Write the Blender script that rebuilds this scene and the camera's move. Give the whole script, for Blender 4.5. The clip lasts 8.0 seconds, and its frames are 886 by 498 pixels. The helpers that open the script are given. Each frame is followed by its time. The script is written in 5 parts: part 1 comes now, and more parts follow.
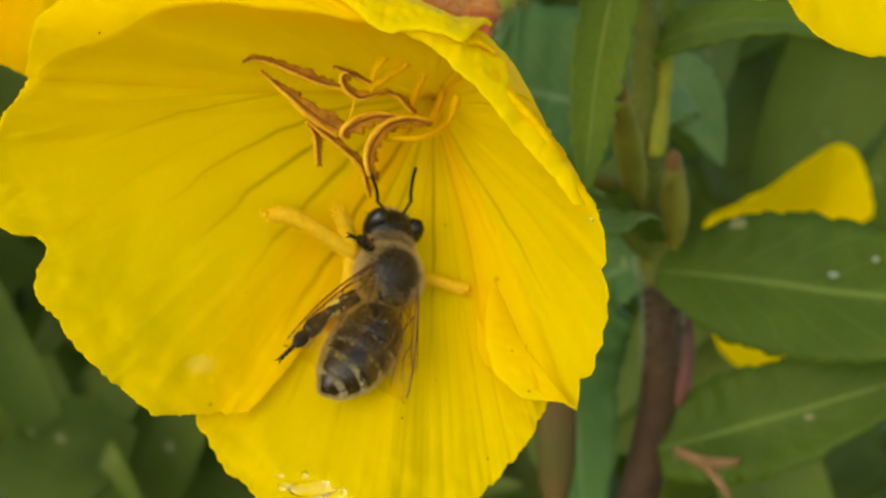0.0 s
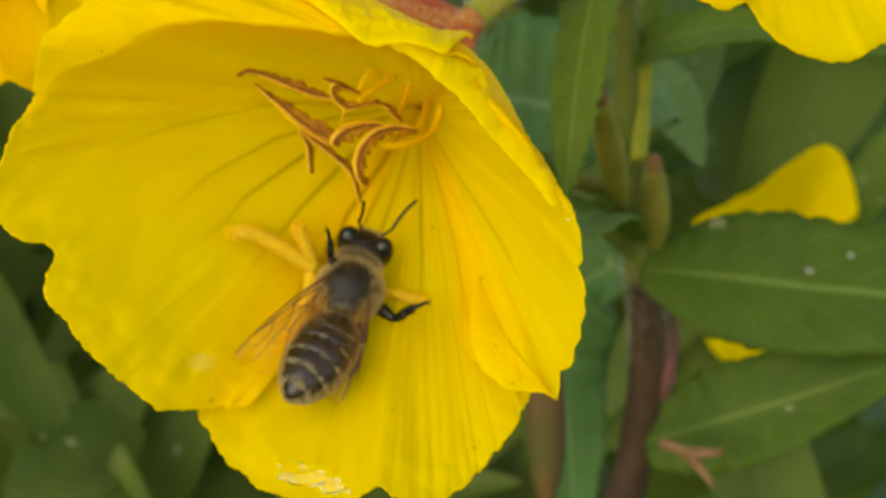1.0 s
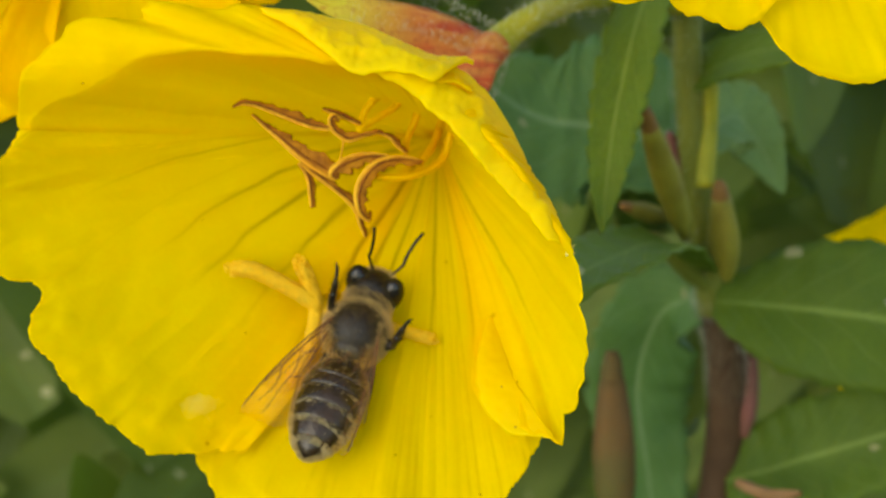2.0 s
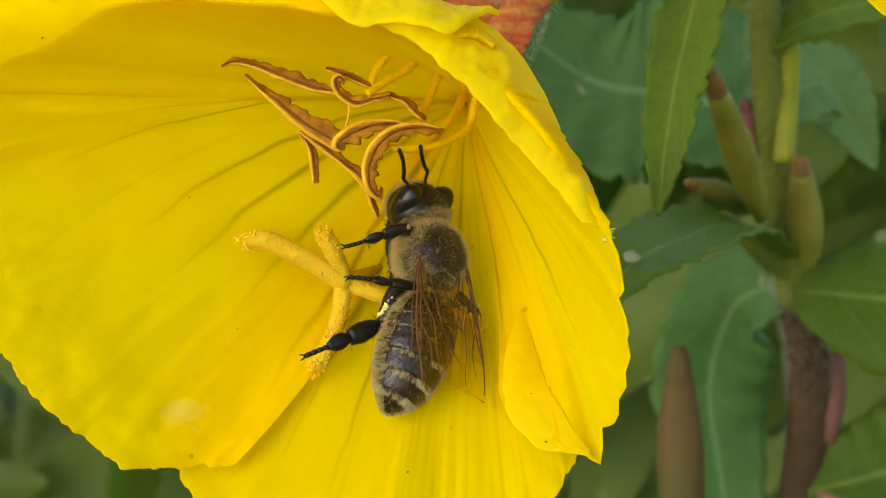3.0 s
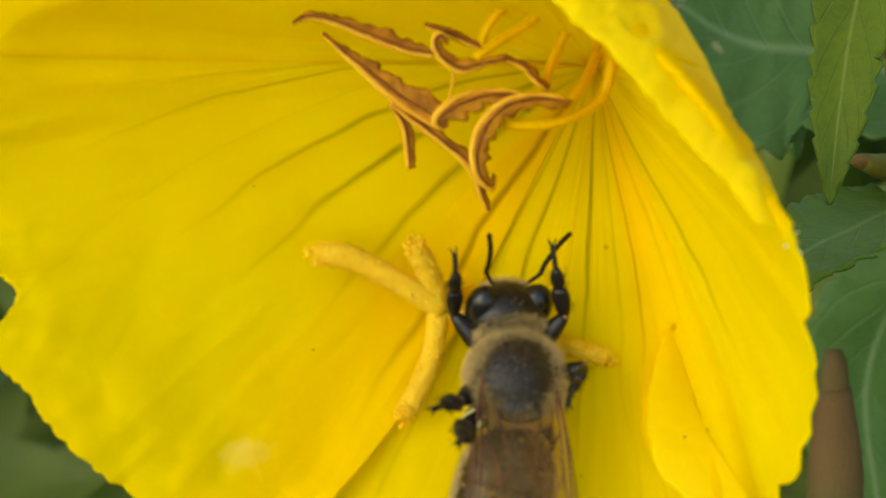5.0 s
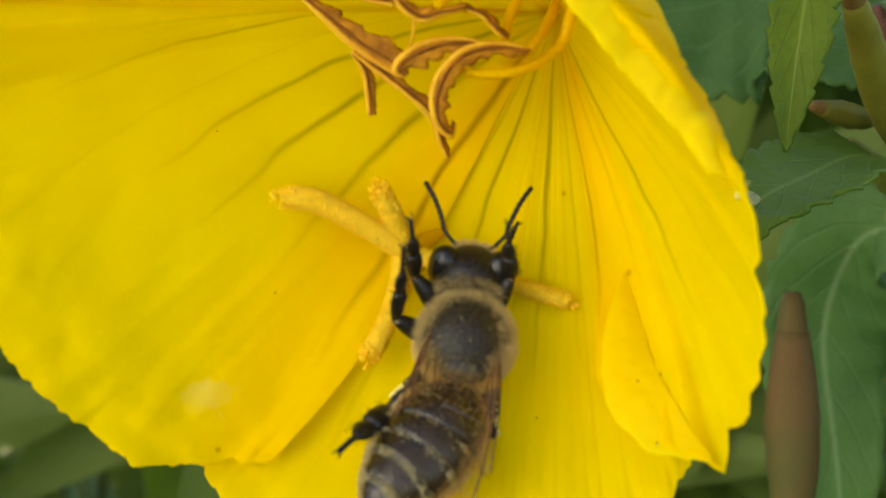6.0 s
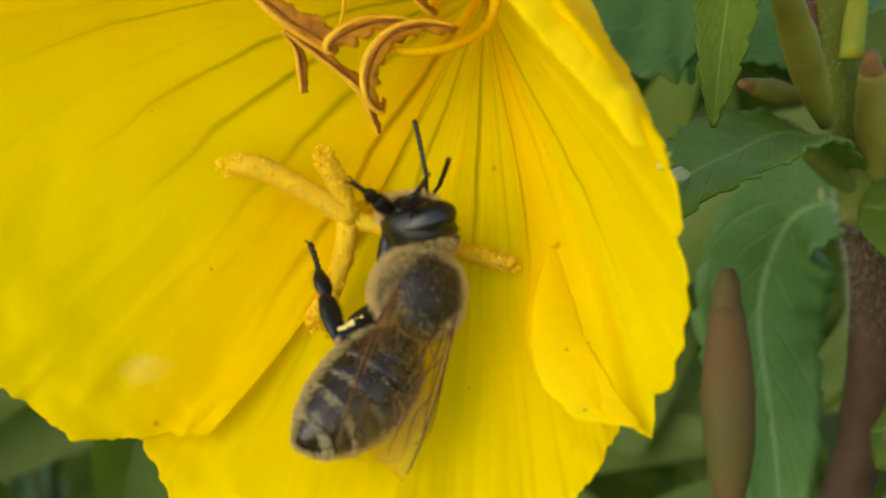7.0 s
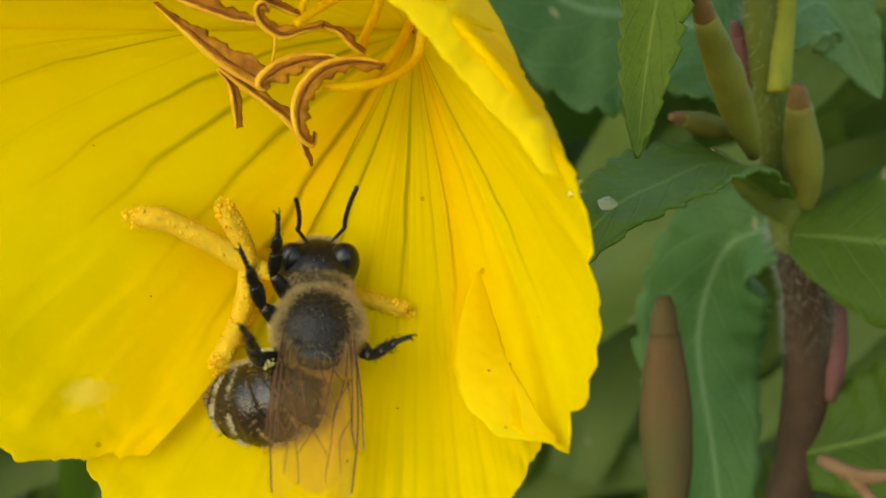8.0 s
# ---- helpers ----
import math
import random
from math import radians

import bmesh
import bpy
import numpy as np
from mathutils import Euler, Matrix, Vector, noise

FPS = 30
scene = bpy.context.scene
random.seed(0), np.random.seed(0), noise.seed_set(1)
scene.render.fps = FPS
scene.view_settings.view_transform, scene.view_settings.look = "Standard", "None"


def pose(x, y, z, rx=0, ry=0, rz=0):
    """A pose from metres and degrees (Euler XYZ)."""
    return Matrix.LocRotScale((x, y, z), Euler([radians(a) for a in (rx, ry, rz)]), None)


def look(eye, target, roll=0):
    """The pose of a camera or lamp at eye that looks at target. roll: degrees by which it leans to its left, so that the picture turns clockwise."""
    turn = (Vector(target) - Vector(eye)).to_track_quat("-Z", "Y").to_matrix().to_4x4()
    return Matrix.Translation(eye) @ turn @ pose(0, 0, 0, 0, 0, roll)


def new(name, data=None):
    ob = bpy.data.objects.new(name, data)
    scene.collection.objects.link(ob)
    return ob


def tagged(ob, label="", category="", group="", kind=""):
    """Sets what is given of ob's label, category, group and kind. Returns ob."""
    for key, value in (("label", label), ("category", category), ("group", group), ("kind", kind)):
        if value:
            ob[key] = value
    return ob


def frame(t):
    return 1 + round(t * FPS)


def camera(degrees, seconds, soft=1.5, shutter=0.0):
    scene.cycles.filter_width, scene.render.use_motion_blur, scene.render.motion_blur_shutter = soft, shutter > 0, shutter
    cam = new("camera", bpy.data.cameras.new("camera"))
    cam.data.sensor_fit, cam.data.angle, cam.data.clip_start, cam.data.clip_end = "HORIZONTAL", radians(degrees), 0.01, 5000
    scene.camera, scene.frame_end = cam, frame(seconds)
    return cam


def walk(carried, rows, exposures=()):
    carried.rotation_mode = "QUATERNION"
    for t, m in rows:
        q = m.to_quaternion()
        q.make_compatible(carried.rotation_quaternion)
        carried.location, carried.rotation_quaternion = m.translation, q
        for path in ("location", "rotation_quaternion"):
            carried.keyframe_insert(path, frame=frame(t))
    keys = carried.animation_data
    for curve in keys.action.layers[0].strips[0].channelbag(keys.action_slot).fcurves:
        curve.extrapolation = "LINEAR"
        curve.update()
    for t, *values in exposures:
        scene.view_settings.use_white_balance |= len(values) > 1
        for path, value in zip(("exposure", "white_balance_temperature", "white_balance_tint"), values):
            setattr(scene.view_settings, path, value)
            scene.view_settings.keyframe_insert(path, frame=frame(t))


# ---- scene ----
cam = camera(24, 8.0, soft=1.0)
PATH = [
    (0, -0.01811, -0.12214, 0.59208, 69.685, -3.773, -8.056),
    (0.5, -0.01929, -0.12662, 0.59278, 69.842, -3.586, -8.428),
    (1, -0.01784, -0.12953, 0.59439, 69.886, -2.951, -8.124),
    (1.2, -0.01762, -0.13172, 0.59529, 69.952, -2.968, -7.855),
    (2.3, 0.00049, -0.11915, 0.59271, 70.321, 0.060, -0.536),
    (2.5, -0.00001, -0.11553, 0.59206, 70.056, 0.020, 0.048),
    (3, 0.00296, -0.10605, 0.58726, 69.654, 0.279, 0.416),
    (3.5, 0.00586, -0.09951, 0.58584, 69.221, 0.622, 0.980),
    (4, 0.00231, -0.09245, 0.58572, 68.698, 0.427, 1.836),
    (4.5, 0.00133, -0.08701, 0.58192, 69.382, 1.182, 2.487),
    (5, 0.00066, -0.08289, 0.58109, 68.367, 1.048, 2.509),
    (5.2, 0.00207, -0.08331, 0.58150, 67.709, 0.638, 2.035),
    (6.5, 0.00113, -0.08454, 0.58229, 66.392, 0.291, 1.996),
    (7, 0.00258, -0.08612, 0.58208, 66.342, 0.538, 0.639),
    (7.5, 0.00421, -0.08841, 0.58299, 66.494, 0.356, -0.107),
    (8, 0.00527, -0.09050, 0.58337, 67.370, 0.735, 0.044),
]
walk(cam, [(t, pose(*p)) for t, *p in PATH],
     exposures=[(0.0, -0.08, 8000, 0), (1.2, -0.08, 8000, 0), (2.3, 0.09, 7300, 0), (6.3, 0.07, 7350, 0), (8.0, 0.05, 7150, -2)])

# ---------------------------------------------------------------- light
world = bpy.data.worlds.new("sky")
scene.world = world
world.use_nodes = True
wn = world.node_tree
sky = wn.nodes.new("ShaderNodeTexSky")
sky.sky_type, sky.sun_disc = "NISHITA", False
sky.sun_elevation, sky.sun_rotation = radians(31), radians(219)
wn.links.new(sky.outputs[0], wn.nodes["Background"].inputs[0])
wn.nodes["Background"].inputs[1].default_value = 0.40
sun = new("sun", bpy.data.lights.new("sun", "SUN"))
sun.data.energy, sun.data.angle, sun.data.color = 0.62, radians(50), (1.0, 0.96, 0.88)
sun.matrix_world = look((-0.85, -1.05, 0.80), (0, 0, 0))
cam.data.dof.use_dof = True
cam.data.dof.focus_distance = 0.112
cam.data.dof.aperture_fstop = 84.0

MM = 0.001
BASE = pose(0, 0, 0.55, -20, 0, 0)     # the flower's own space: x across, y away, z up; lengths below in mm


# ---------------------------------------------------------------- helpers
def start(name, parent=None):
    """An Empty for a thing that has parts."""
    ob = new(name)
    ob.empty_display_size = 0.003
    if parent is None:
        ob.matrix_world = BASE
    else:
        ob.parent = parent
    return ob


def part(name, bm, material, parent=None, label=""):
    """Links a bmesh (in mm) as one mesh object under a thing or part."""
    bmesh.ops.scale(bm, vec=(MM, MM, MM), verts=bm.verts)
    bmesh.ops.recalc_face_normals(bm, faces=bm.faces)
    me = bpy.data.meshes.new(name)
    bm.to_mesh(me)
    bm.free()
    for p in me.polygons:
        p.use_smooth = True
    if material:
        me.materials.append(material)
    ob = new(name, me)
    if parent is None:
        ob.matrix_world = BASE
    else:
        ob.parent = parent
    return tagged(ob, label) if label else ob


def V(*a):
    return Vector(a)


def smooth_path(points, n):
    """n + 1 points on a Catmull-Rom curve through the given ones."""
    p = [Vector(q) for q in points]
    p = [2 * p[0] - p[1]] + p + [2 * p[-1] - p[-2]]
    out, spans = [], len(p) - 3
    for i in range(n + 1):
        s = min(i / n * spans, spans - 1e-6)
        k, f = int(s), s - int(s)
        a, b, c, d = p[k:k + 4]
        out.append(0.5 * (2 * b + (c - a) * f + (2 * a - 5 * b + 4 * c - d) * f * f + (3 * b - a - 3 * c + d) * f ** 3))
    return out


def tube(bm, points, radii, sides=8, flat=1.0, wobble=0.0):
    """A swept tube along points; radii by linear steps; flat squeezes it across."""
    n = len(points)
    rad = [np.interp(i / (n - 1), np.linspace(0, 1, len(radii)), radii) for i in range(n)]
    t0 = (points[1] - points[0]).normalized()
    side = t0.cross(V(0, 1, 0.01))
    if side.length < 1e-3:
        side = t0.cross(V(1, 0, 0))
    side.normalize()
    rings = []
    for i, p in enumerate(points):
        t = (points[min(i + 1, n - 1)] - points[max(i - 1, 0)]).normalized()
        side = (side - t * side.dot(t)).normalized()
        up = t.cross(side)
        ring = []
        for k in range(sides):
            a = 2 * math.pi * k / sides
            r = rad[i] * (1 + wobble * noise.noise(p * 1.7 + V(k * 1.3, 0, 0)))
            ring.append(bm.verts.new(p + side * math.cos(a) * r + up * math.sin(a) * r * flat))
        rings.append(ring)
    for a, b in zip(rings, rings[1:]):
        for k in range(sides):
            bm.faces.new((a[k], a[(k + 1) % sides], b[(k + 1) % sides], b[k]))
    for ring, p in ((rings[0], points[0]), (rings[-1], points[-1])):
        c = bm.verts.new(sum((v.co for v in ring), Vector()) / sides)
        for k in range(sides):
            bm.faces.new((ring[k], ring[(k + 1) % sides], c))
    return bm


def lathe(bm, rings, sides=24, bump=0.0):
    """A body along +y: rings of (y, half width, half height, z of the centre)."""
    loops = []
    for y, w, h, z in rings:
        loop = []
        for k in range(sides):
            a = 2 * math.pi * k / sides
            q = V(math.cos(a) * w, y, z + math.sin(a) * h)
            if bump:
                q += V(math.cos(a), 0, math.sin(a)) * bump * noise.noise(q * 2.5)
            loop.append(bm.verts.new(q))
        loops.append(loop)
    for a, b in zip(loops, loops[1:]):
        for k in range(sides):
            bm.faces.new((a[k], a[(k + 1) % sides], b[(k + 1) % sides], b[k]))
    for loop in (loops[0], loops[-1]):
        c = bm.verts.new(sum((v.co for v in loop), Vector()) / sides)
        for k in range(sides):
            bm.faces.new((loop[k], loop[(k + 1) % sides], c))
    return bm


def hermite(rows, x):
    """Smooth values at x through rows of (x, values...)."""
    xs = [r[0] for r in rows]
    x = min(max(x, xs[0]), xs[-1])
    k = max(i for i in range(len(xs) - 1) if xs[i] <= x + 1e-9)
    f = (x - xs[k]) / (xs[k + 1] - xs[k])
    out = []
    for c in range(1, len(rows[0])):
        def slope(i):
            a, b = max(i - 1, 0), min(i + 1, len(xs) - 1)
            return (rows[b][c] - rows[a][c]) / (xs[b] - xs[a])
        h = xs[k + 1] - xs[k]
        p0, p1, m0, m1 = rows[k][c], rows[k + 1][c], slope(k) * h, slope(k + 1) * h
        out.append((2 * f ** 3 - 3 * f ** 2 + 1) * p0 + (f ** 3 - 2 * f ** 2 + f) * m0
                   + (3 * f ** 2 - 2 * f ** 3) * p1 + (f ** 3 - f ** 2) * m1)
    return out


# ---------------------------------------------------------------- materials
def nodes_of(name):
    m = bpy.data.materials.new(name)
    m.use_nodes = True
    nt = m.node_tree
    nt.nodes.clear()
    return m, nt


def node(nt, kind, **sets):
    n = nt.nodes.new(kind)
    for key, value in sets.items():
        if key == "operation":
            n.operation = value
        elif key == "blend":
            n.data_type, n.blend_type = "RGBA", value
        elif key == "scale":
            n.inputs["Scale"].default_value = value
        elif key == "detail":
            n.inputs["Detail"].default_value = value
    return n


def math_node(nt, op, a, b=None, clamp=False):
    n = nt.nodes.new("ShaderNodeMath")
    n.operation, n.use_clamp = op, clamp
    for i, v in enumerate((a, b)):
        if v is None:
            continue
        if isinstance(v, (int, float)):
            n.inputs[i].default_value = v
        else:
            nt.links.new(v, n.inputs[i])
    return n.outputs[0]


def mix_color(nt, fac, a, b, blend="MIX"):
    n = nt.nodes.new("ShaderNodeMix")
    n.data_type, n.blend_type = "RGBA", blend
    for sock, v in ((n.inputs[0], fac), (n.inputs[6], a), (n.inputs[7], b)):
        if isinstance(v, tuple):
            sock.default_value = (*v, 1.0)
        elif isinstance(v, (int, float)):
            sock.default_value = v
        else:
            nt.links.new(v, sock)
    return n.outputs[2]


def noise_at(nt, scale, detail=3.0, coords="Object"):
    tc = nt.nodes.new("ShaderNodeTexCoord")
    n = nt.nodes.new("ShaderNodeTexNoise")
    n.inputs["Scale"].default_value, n.inputs["Detail"].default_value = scale, detail
    nt.links.new(tc.outputs[coords], n.inputs["Vector"])
    return n.outputs["Fac"]


def ramp(nt, fac, lo, hi, a=0.0, b=1.0):
    n = nt.nodes.new("ShaderNodeMapRange")
    n.inputs[1].default_value, n.inputs[2].default_value = lo, hi
    n.inputs[3].default_value, n.inputs[4].default_value = a, b
    nt.links.new(fac, n.inputs[0])
    return n.outputs[0]


def finish(nt, color, rough=0.5, height=None, strength=0.3, through_light=0.0, through_color=None, spec=0.5, metal=0.0, sheen=0.0, dist=0.0002):
    """Principled surface, with a share of light let through for thin leaves and petals."""
    out = nt.nodes.new("ShaderNodeOutputMaterial")
    b = nt.nodes.new("ShaderNodeBsdfPrincipled")
    b.inputs["Roughness"].default_value, b.inputs["Metallic"].default_value = rough, metal
    b.inputs["Specular IOR Level"].default_value = spec
    b.inputs["Sheen Weight"].default_value = sheen
    if isinstance(color, tuple):
        b.inputs["Base Color"].default_value = (*color, 1.0)
    else:
        nt.links.new(color, b.inputs["Base Color"])
    normal = None
    if height is not None:
        bp = nt.nodes.new("ShaderNodeBump")
        bp.inputs["Strength"].default_value, bp.inputs["Distance"].default_value = strength, dist
        nt.links.new(height, bp.inputs["Height"])
        nt.links.new(bp.outputs[0], b.inputs["Normal"])
        normal = bp.outputs[0]
    surface = b.outputs[0]
    if through_light:
        tr = nt.nodes.new("ShaderNodeBsdfTranslucent")
        src = through_color if through_color is not None else color
        if isinstance(src, tuple):
            tr.inputs[0].default_value = (*src, 1.0)
        else:
            nt.links.new(src, tr.inputs[0])
        if normal:
            nt.links.new(normal, tr.inputs["Normal"])
        mx = nt.nodes.new("ShaderNodeMixShader")
        mx.inputs[0].default_value = through_light
        nt.links.new(surface, mx.inputs[1])
        nt.links.new(tr.outputs[0], mx.inputs[2])
        surface = mx.outputs[0]
    nt.links.new(surface, out.inputs[0])


def plain(name, base, other, scale=900.0, rough=0.5, bump=0.3, fine=5000.0, spec=0.18, **more):
    """Two-tone surface with coarse stains and fine grain."""
    m, nt = nodes_of(name)
    coarse, grain = noise_at(nt, scale), noise_at(nt, fine, 2.0)
    c = mix_color(nt, ramp(nt, coarse, 0.35, 0.65), base, other)
    dark = tuple(v * 0.75 for v in base)
    c = mix_color(nt, ramp(nt, grain, 0.5, 0.75, 0.0, 0.5), c, dark)
    finish(nt, c, rough, grain, bump, spec=spec, **more)
    return m


def petal_material(name, warm=0.0, pale=0.0):
    """Yellow petal: fans of thin grey-green veins from the throat, faint pleats, translucent."""
    m, nt = nodes_of(name)
    uv = nt.nodes.new("ShaderNodeUVMap")
    uv.uv_map = "fan"
    st = nt.nodes.new("ShaderNodeUVMap")
    st.uv_map = "strength"
    sep, sst = nt.nodes.new("ShaderNodeSeparateXYZ"), nt.nodes.new("ShaderNodeSeparateXYZ")
    nt.links.new(uv.outputs[0], sep.inputs[0])
    nt.links.new(st.outputs[0], sst.inputs[0])
    phi, u = sep.outputs[0], sep.outputs[1]
    wob = noise_at(nt, 180.0, 2.0)
    turned = math_node(nt, "ADD", phi, math_node(nt, "MULTIPLY", math_node(nt, "SUBTRACT", wob, 0.5), 0.07))
    cell = math_node(nt, "MULTIPLY", turned, 7.2)
    off = math_node(nt, "ABSOLUTE", math_node(nt, "SUBTRACT", math_node(nt, "FRACT", cell), 0.5))
    width = math_node(nt, "DIVIDE", 0.050, math_node(nt, "ADD", u, 0.12))
    line = math_node(nt, "SUBTRACT", 1.0, math_node(nt, "DIVIDE", off, width), True)
    # each vein has its own weight and length
    wn1 = nt.nodes.new("ShaderNodeTexWhiteNoise")
    wn1.noise_dimensions = "1D"
    nt.links.new(math_node(nt, "FLOOR", cell), wn1.inputs["W"])
    reach = math_node(nt, "ADD", 0.58, math_node(nt, "MULTIPLY", wn1.outputs[0], 0.5))
    fade = math_node(nt, "MULTIPLY", math_node(nt, "SUBTRACT", reach, u), 3.0, True)
    near = math_node(nt, "MULTIPLY", u, 9.0, True)
    vein = math_node(nt, "MULTIPLY", math_node(nt, "MULTIPLY", line, fade), math_node(nt, "MULTIPLY", sst.outputs[0], near))
    wn2 = nt.nodes.new("ShaderNodeTexWhiteNoise")
    wn2.noise_dimensions = "1D"
    nt.links.new(math_node(nt, "ADD", math_node(nt, "FLOOR", cell), 31.7), wn2.inputs["W"])
    vein = math_node(nt, "MULTIPLY", vein, ramp(nt, wn2.outputs[0], 0.25, 0.8, 0.22, 1.35), True)
    pleat = nt.nodes.new("ShaderNodeTexNoise")
    pv = nt.nodes.new("ShaderNodeCombineXYZ")
    nt.links.new(math_node(nt, "MULTIPLY", phi, 11.0), pv.inputs[0])
    nt.links.new(math_node(nt, "MULTIPLY", u, 2.2), pv.inputs[1])
    pleat.inputs["Scale"].default_value = 1.0
    nt.links.new(pv.outputs[0], pleat.inputs["Vector"])
    blotch, grain = noise_at(nt, 120.0), noise_at(nt, 2600.0, 2.0)
    c = mix_color(nt, ramp(nt, blotch, 0.35, 0.7), (0.87, 0.71 - warm, 0.002 + pale), (0.85, 0.65 - warm, 0.002 + pale))
    c = mix_color(nt, ramp(nt, pleat.outputs[0], 0.42, 0.72, 0.0, 0.45), c, (0.84, 0.61 - warm, 0.002 + pale))
    c = mix_color(nt, ramp(nt, u, 0.0, 0.22, 0.45, 0.0), c, (0.72, 0.38, 0.004))
    c = mix_color(nt, math_node(nt, "MULTIPLY", vein, 0.95), c, (0.23, 0.19, 0.012))
    tc = nt.nodes.new("ShaderNodeTexCoord")
    dots = nt.nodes.new("ShaderNodeTexVoronoi")
    dots.inputs["Scale"].default_value = 260.0
    nt.links.new(tc.outputs["Object"], dots.inputs["Vector"])
    rare = nt.nodes.new("ShaderNodeSeparateColor")
    nt.links.new(dots.outputs["Color"], rare.inputs[0])
    dot = math_node(nt, "MULTIPLY", math_node(nt, "LESS_THAN", dots.outputs["Distance"], 0.045), math_node(nt, "GREATER_THAN", rare.outputs[0], 0.72))
    c = mix_color(nt, math_node(nt, "MULTIPLY", dot, 0.75), c, (0.25, 0.11, 0.02))
    worn = noise_at(nt, 210.0, 2.0)
    c = mix_color(nt, ramp(nt, worn, 0.70, 0.78, 0.0, 0.35), c, (0.90, 0.76, 0.16))
    far = nt.nodes.new("ShaderNodeVectorMath")
    far.operation = "DISTANCE"
    flat = nt.nodes.new("ShaderNodeVectorMath")
    flat.operation = "MULTIPLY"
    flat.inputs[1].default_value = (0.8, 0.0, 1.2)
    nt.links.new(tc.outputs["Object"], flat.inputs[0])
    far.inputs[1].default_value = (-0.0128 * 0.8, 0.0, -0.0113 * 1.2)
    nt.links.new(flat.outputs[0], far.inputs[0])
    scuff = math_node(nt, "ADD", math_node(nt, "MULTIPLY", far.outputs["Value"], 450.0), math_node(nt, "MULTIPLY", noise_at(nt, 900.0, 3.0), 1.6))
    c = mix_color(nt, ramp(nt, scuff, 0.75, 1.35, 0.5, 0.0), c, (0.93, 0.82, 0.30))
    h = math_node(nt, "SUBTRACT", math_node(nt, "ADD", pleat.outputs[0], math_node(nt, "MULTIPLY", grain, 0.12)), math_node(nt, "MULTIPLY", vein, 0.4))
    finish(nt, c, 0.5, h, 0.3, 0.64, (1.0, 0.77 - warm, 0.002 + pale), spec=0.03, dist=0.0003)
    return m


def leaf_material(name, base, other, rib, rough=0.55, through_light=0.3):
    """Green leaf with a pale midrib and side veins."""
    m, nt = nodes_of(name)
    uv = nt.nodes.new("ShaderNodeUVMap")
    uv.uv_map = "fan"
    sep = nt.nodes.new("ShaderNodeSeparateXYZ")
    nt.links.new(uv.outputs[0], sep.inputs[0])
    across, along = math_node(nt, "ABSOLUTE", sep.outputs[0]), sep.outputs[1]
    mid = math_node(nt, "SUBTRACT", 1.0, math_node(nt, "MULTIPLY", across, 14.0), True)
    wob = math_node(nt, "MULTIPLY", noise_at(nt, 250.0, 1.0), 0.6)
    slant = math_node(nt, "ADD", math_node(nt, "SUBTRACT", math_node(nt, "MULTIPLY", along, 9.0), math_node(nt, "MULTIPLY", across, 2.2)), wob)
    off = math_node(nt, "ABSOLUTE", math_node(nt, "SUBTRACT", math_node(nt, "FRACT", slant), 0.5))
    side = math_node(nt, "SUBTRACT", 1.0, math_node(nt, "MULTIPLY", off, 14.0), True)
    blotch, grain = noise_at(nt, 160.0), noise_at(nt, 2200.0, 2.0)
    c = mix_color(nt, ramp(nt, blotch, 0.3, 0.7), base, other)
    c = mix_color(nt, ramp(nt, grain, 0.45, 0.7, 0.0, 0.35), c, tuple(v * 0.6 for v in base))
    c = mix_color(nt, math_node(nt, "MULTIPLY", side, 0.22), c, rib)
    c = mix_color(nt, math_node(nt, "MULTIPLY", mid, 0.75), c, rib)
    speck = noise_at(nt, 420.0, 0.0)
    c = mix_color(nt, ramp(nt, speck, 0.8, 0.83, 0.0, 0.8), c, (0.35, 0.33, 0.16))
    h = math_node(nt, "SUBTRACT", math_node(nt, "MULTIPLY", grain, 0.5), math_node(nt, "MULTIPLY", side, 0.5))
    finish(nt, c, rough, h, 0.5, through_light, (0.18, 0.30, 0.02), spec=0.22, dist=0.0003)
    return m


def fur_material(name, dark, pale, through_light=0.35):
    """Hair whose tone differs from hair to hair."""
    m, nt = nodes_of(name)
    geo = nt.nodes.new("ShaderNodeNewGeometry")
    c = mix_color(nt, geo.outputs["Random Per Island"], dark, pale)
    c = mix_color(nt, ramp(nt, noise_at(nt, 900.0), 0.4, 0.7, 0.0, 0.4), c, dark)
    finish(nt, c, 0.7, through_light=through_light, spec=0.15)
    return m


def fur(spots, length, width=0.022, lean=V(0, -0.35, 0), seed=3, stray=0.28):
    """Hairs as thin crossed slivers on spots of (place, normal)."""
    rng = random.Random(seed)
    verts, faces = [], []
    for p, nrm in spots:
        d = (nrm + lean + V(rng.gauss(0, stray), rng.gauss(0, stray), rng.gauss(0, stray))).normalized()
        tip = p + d * length * rng.uniform(0.55, 1.1)
        bend = p.lerp(tip, 0.55) + V(rng.gauss(0, 1), rng.gauss(0, 1), rng.gauss(0, 1)) * 0.04
        s = d.cross(V(rng.gauss(0, 1), rng.gauss(0, 1), rng.gauss(0, 1))).normalized() * width
        k = len(verts)
        verts += [p - s - nrm * 0.05, p + s - nrm * 0.05, bend + s * 0.7, bend - s * 0.7, tip]
        faces += [(k, k + 1, k + 2, k + 3), (k + 3, k + 2, k + 4)]
    me = bpy.data.meshes.new("fur")
    me.from_pydata([v * MM for v in verts], [], faces)
    return me


def fur_part(name, spots, length, material, parent, label, **kw):
    me = fur(spots, length, **kw)
    me.materials.append(material)
    ob = new(name, me)
    ob.parent = parent
    return tagged(ob, label)


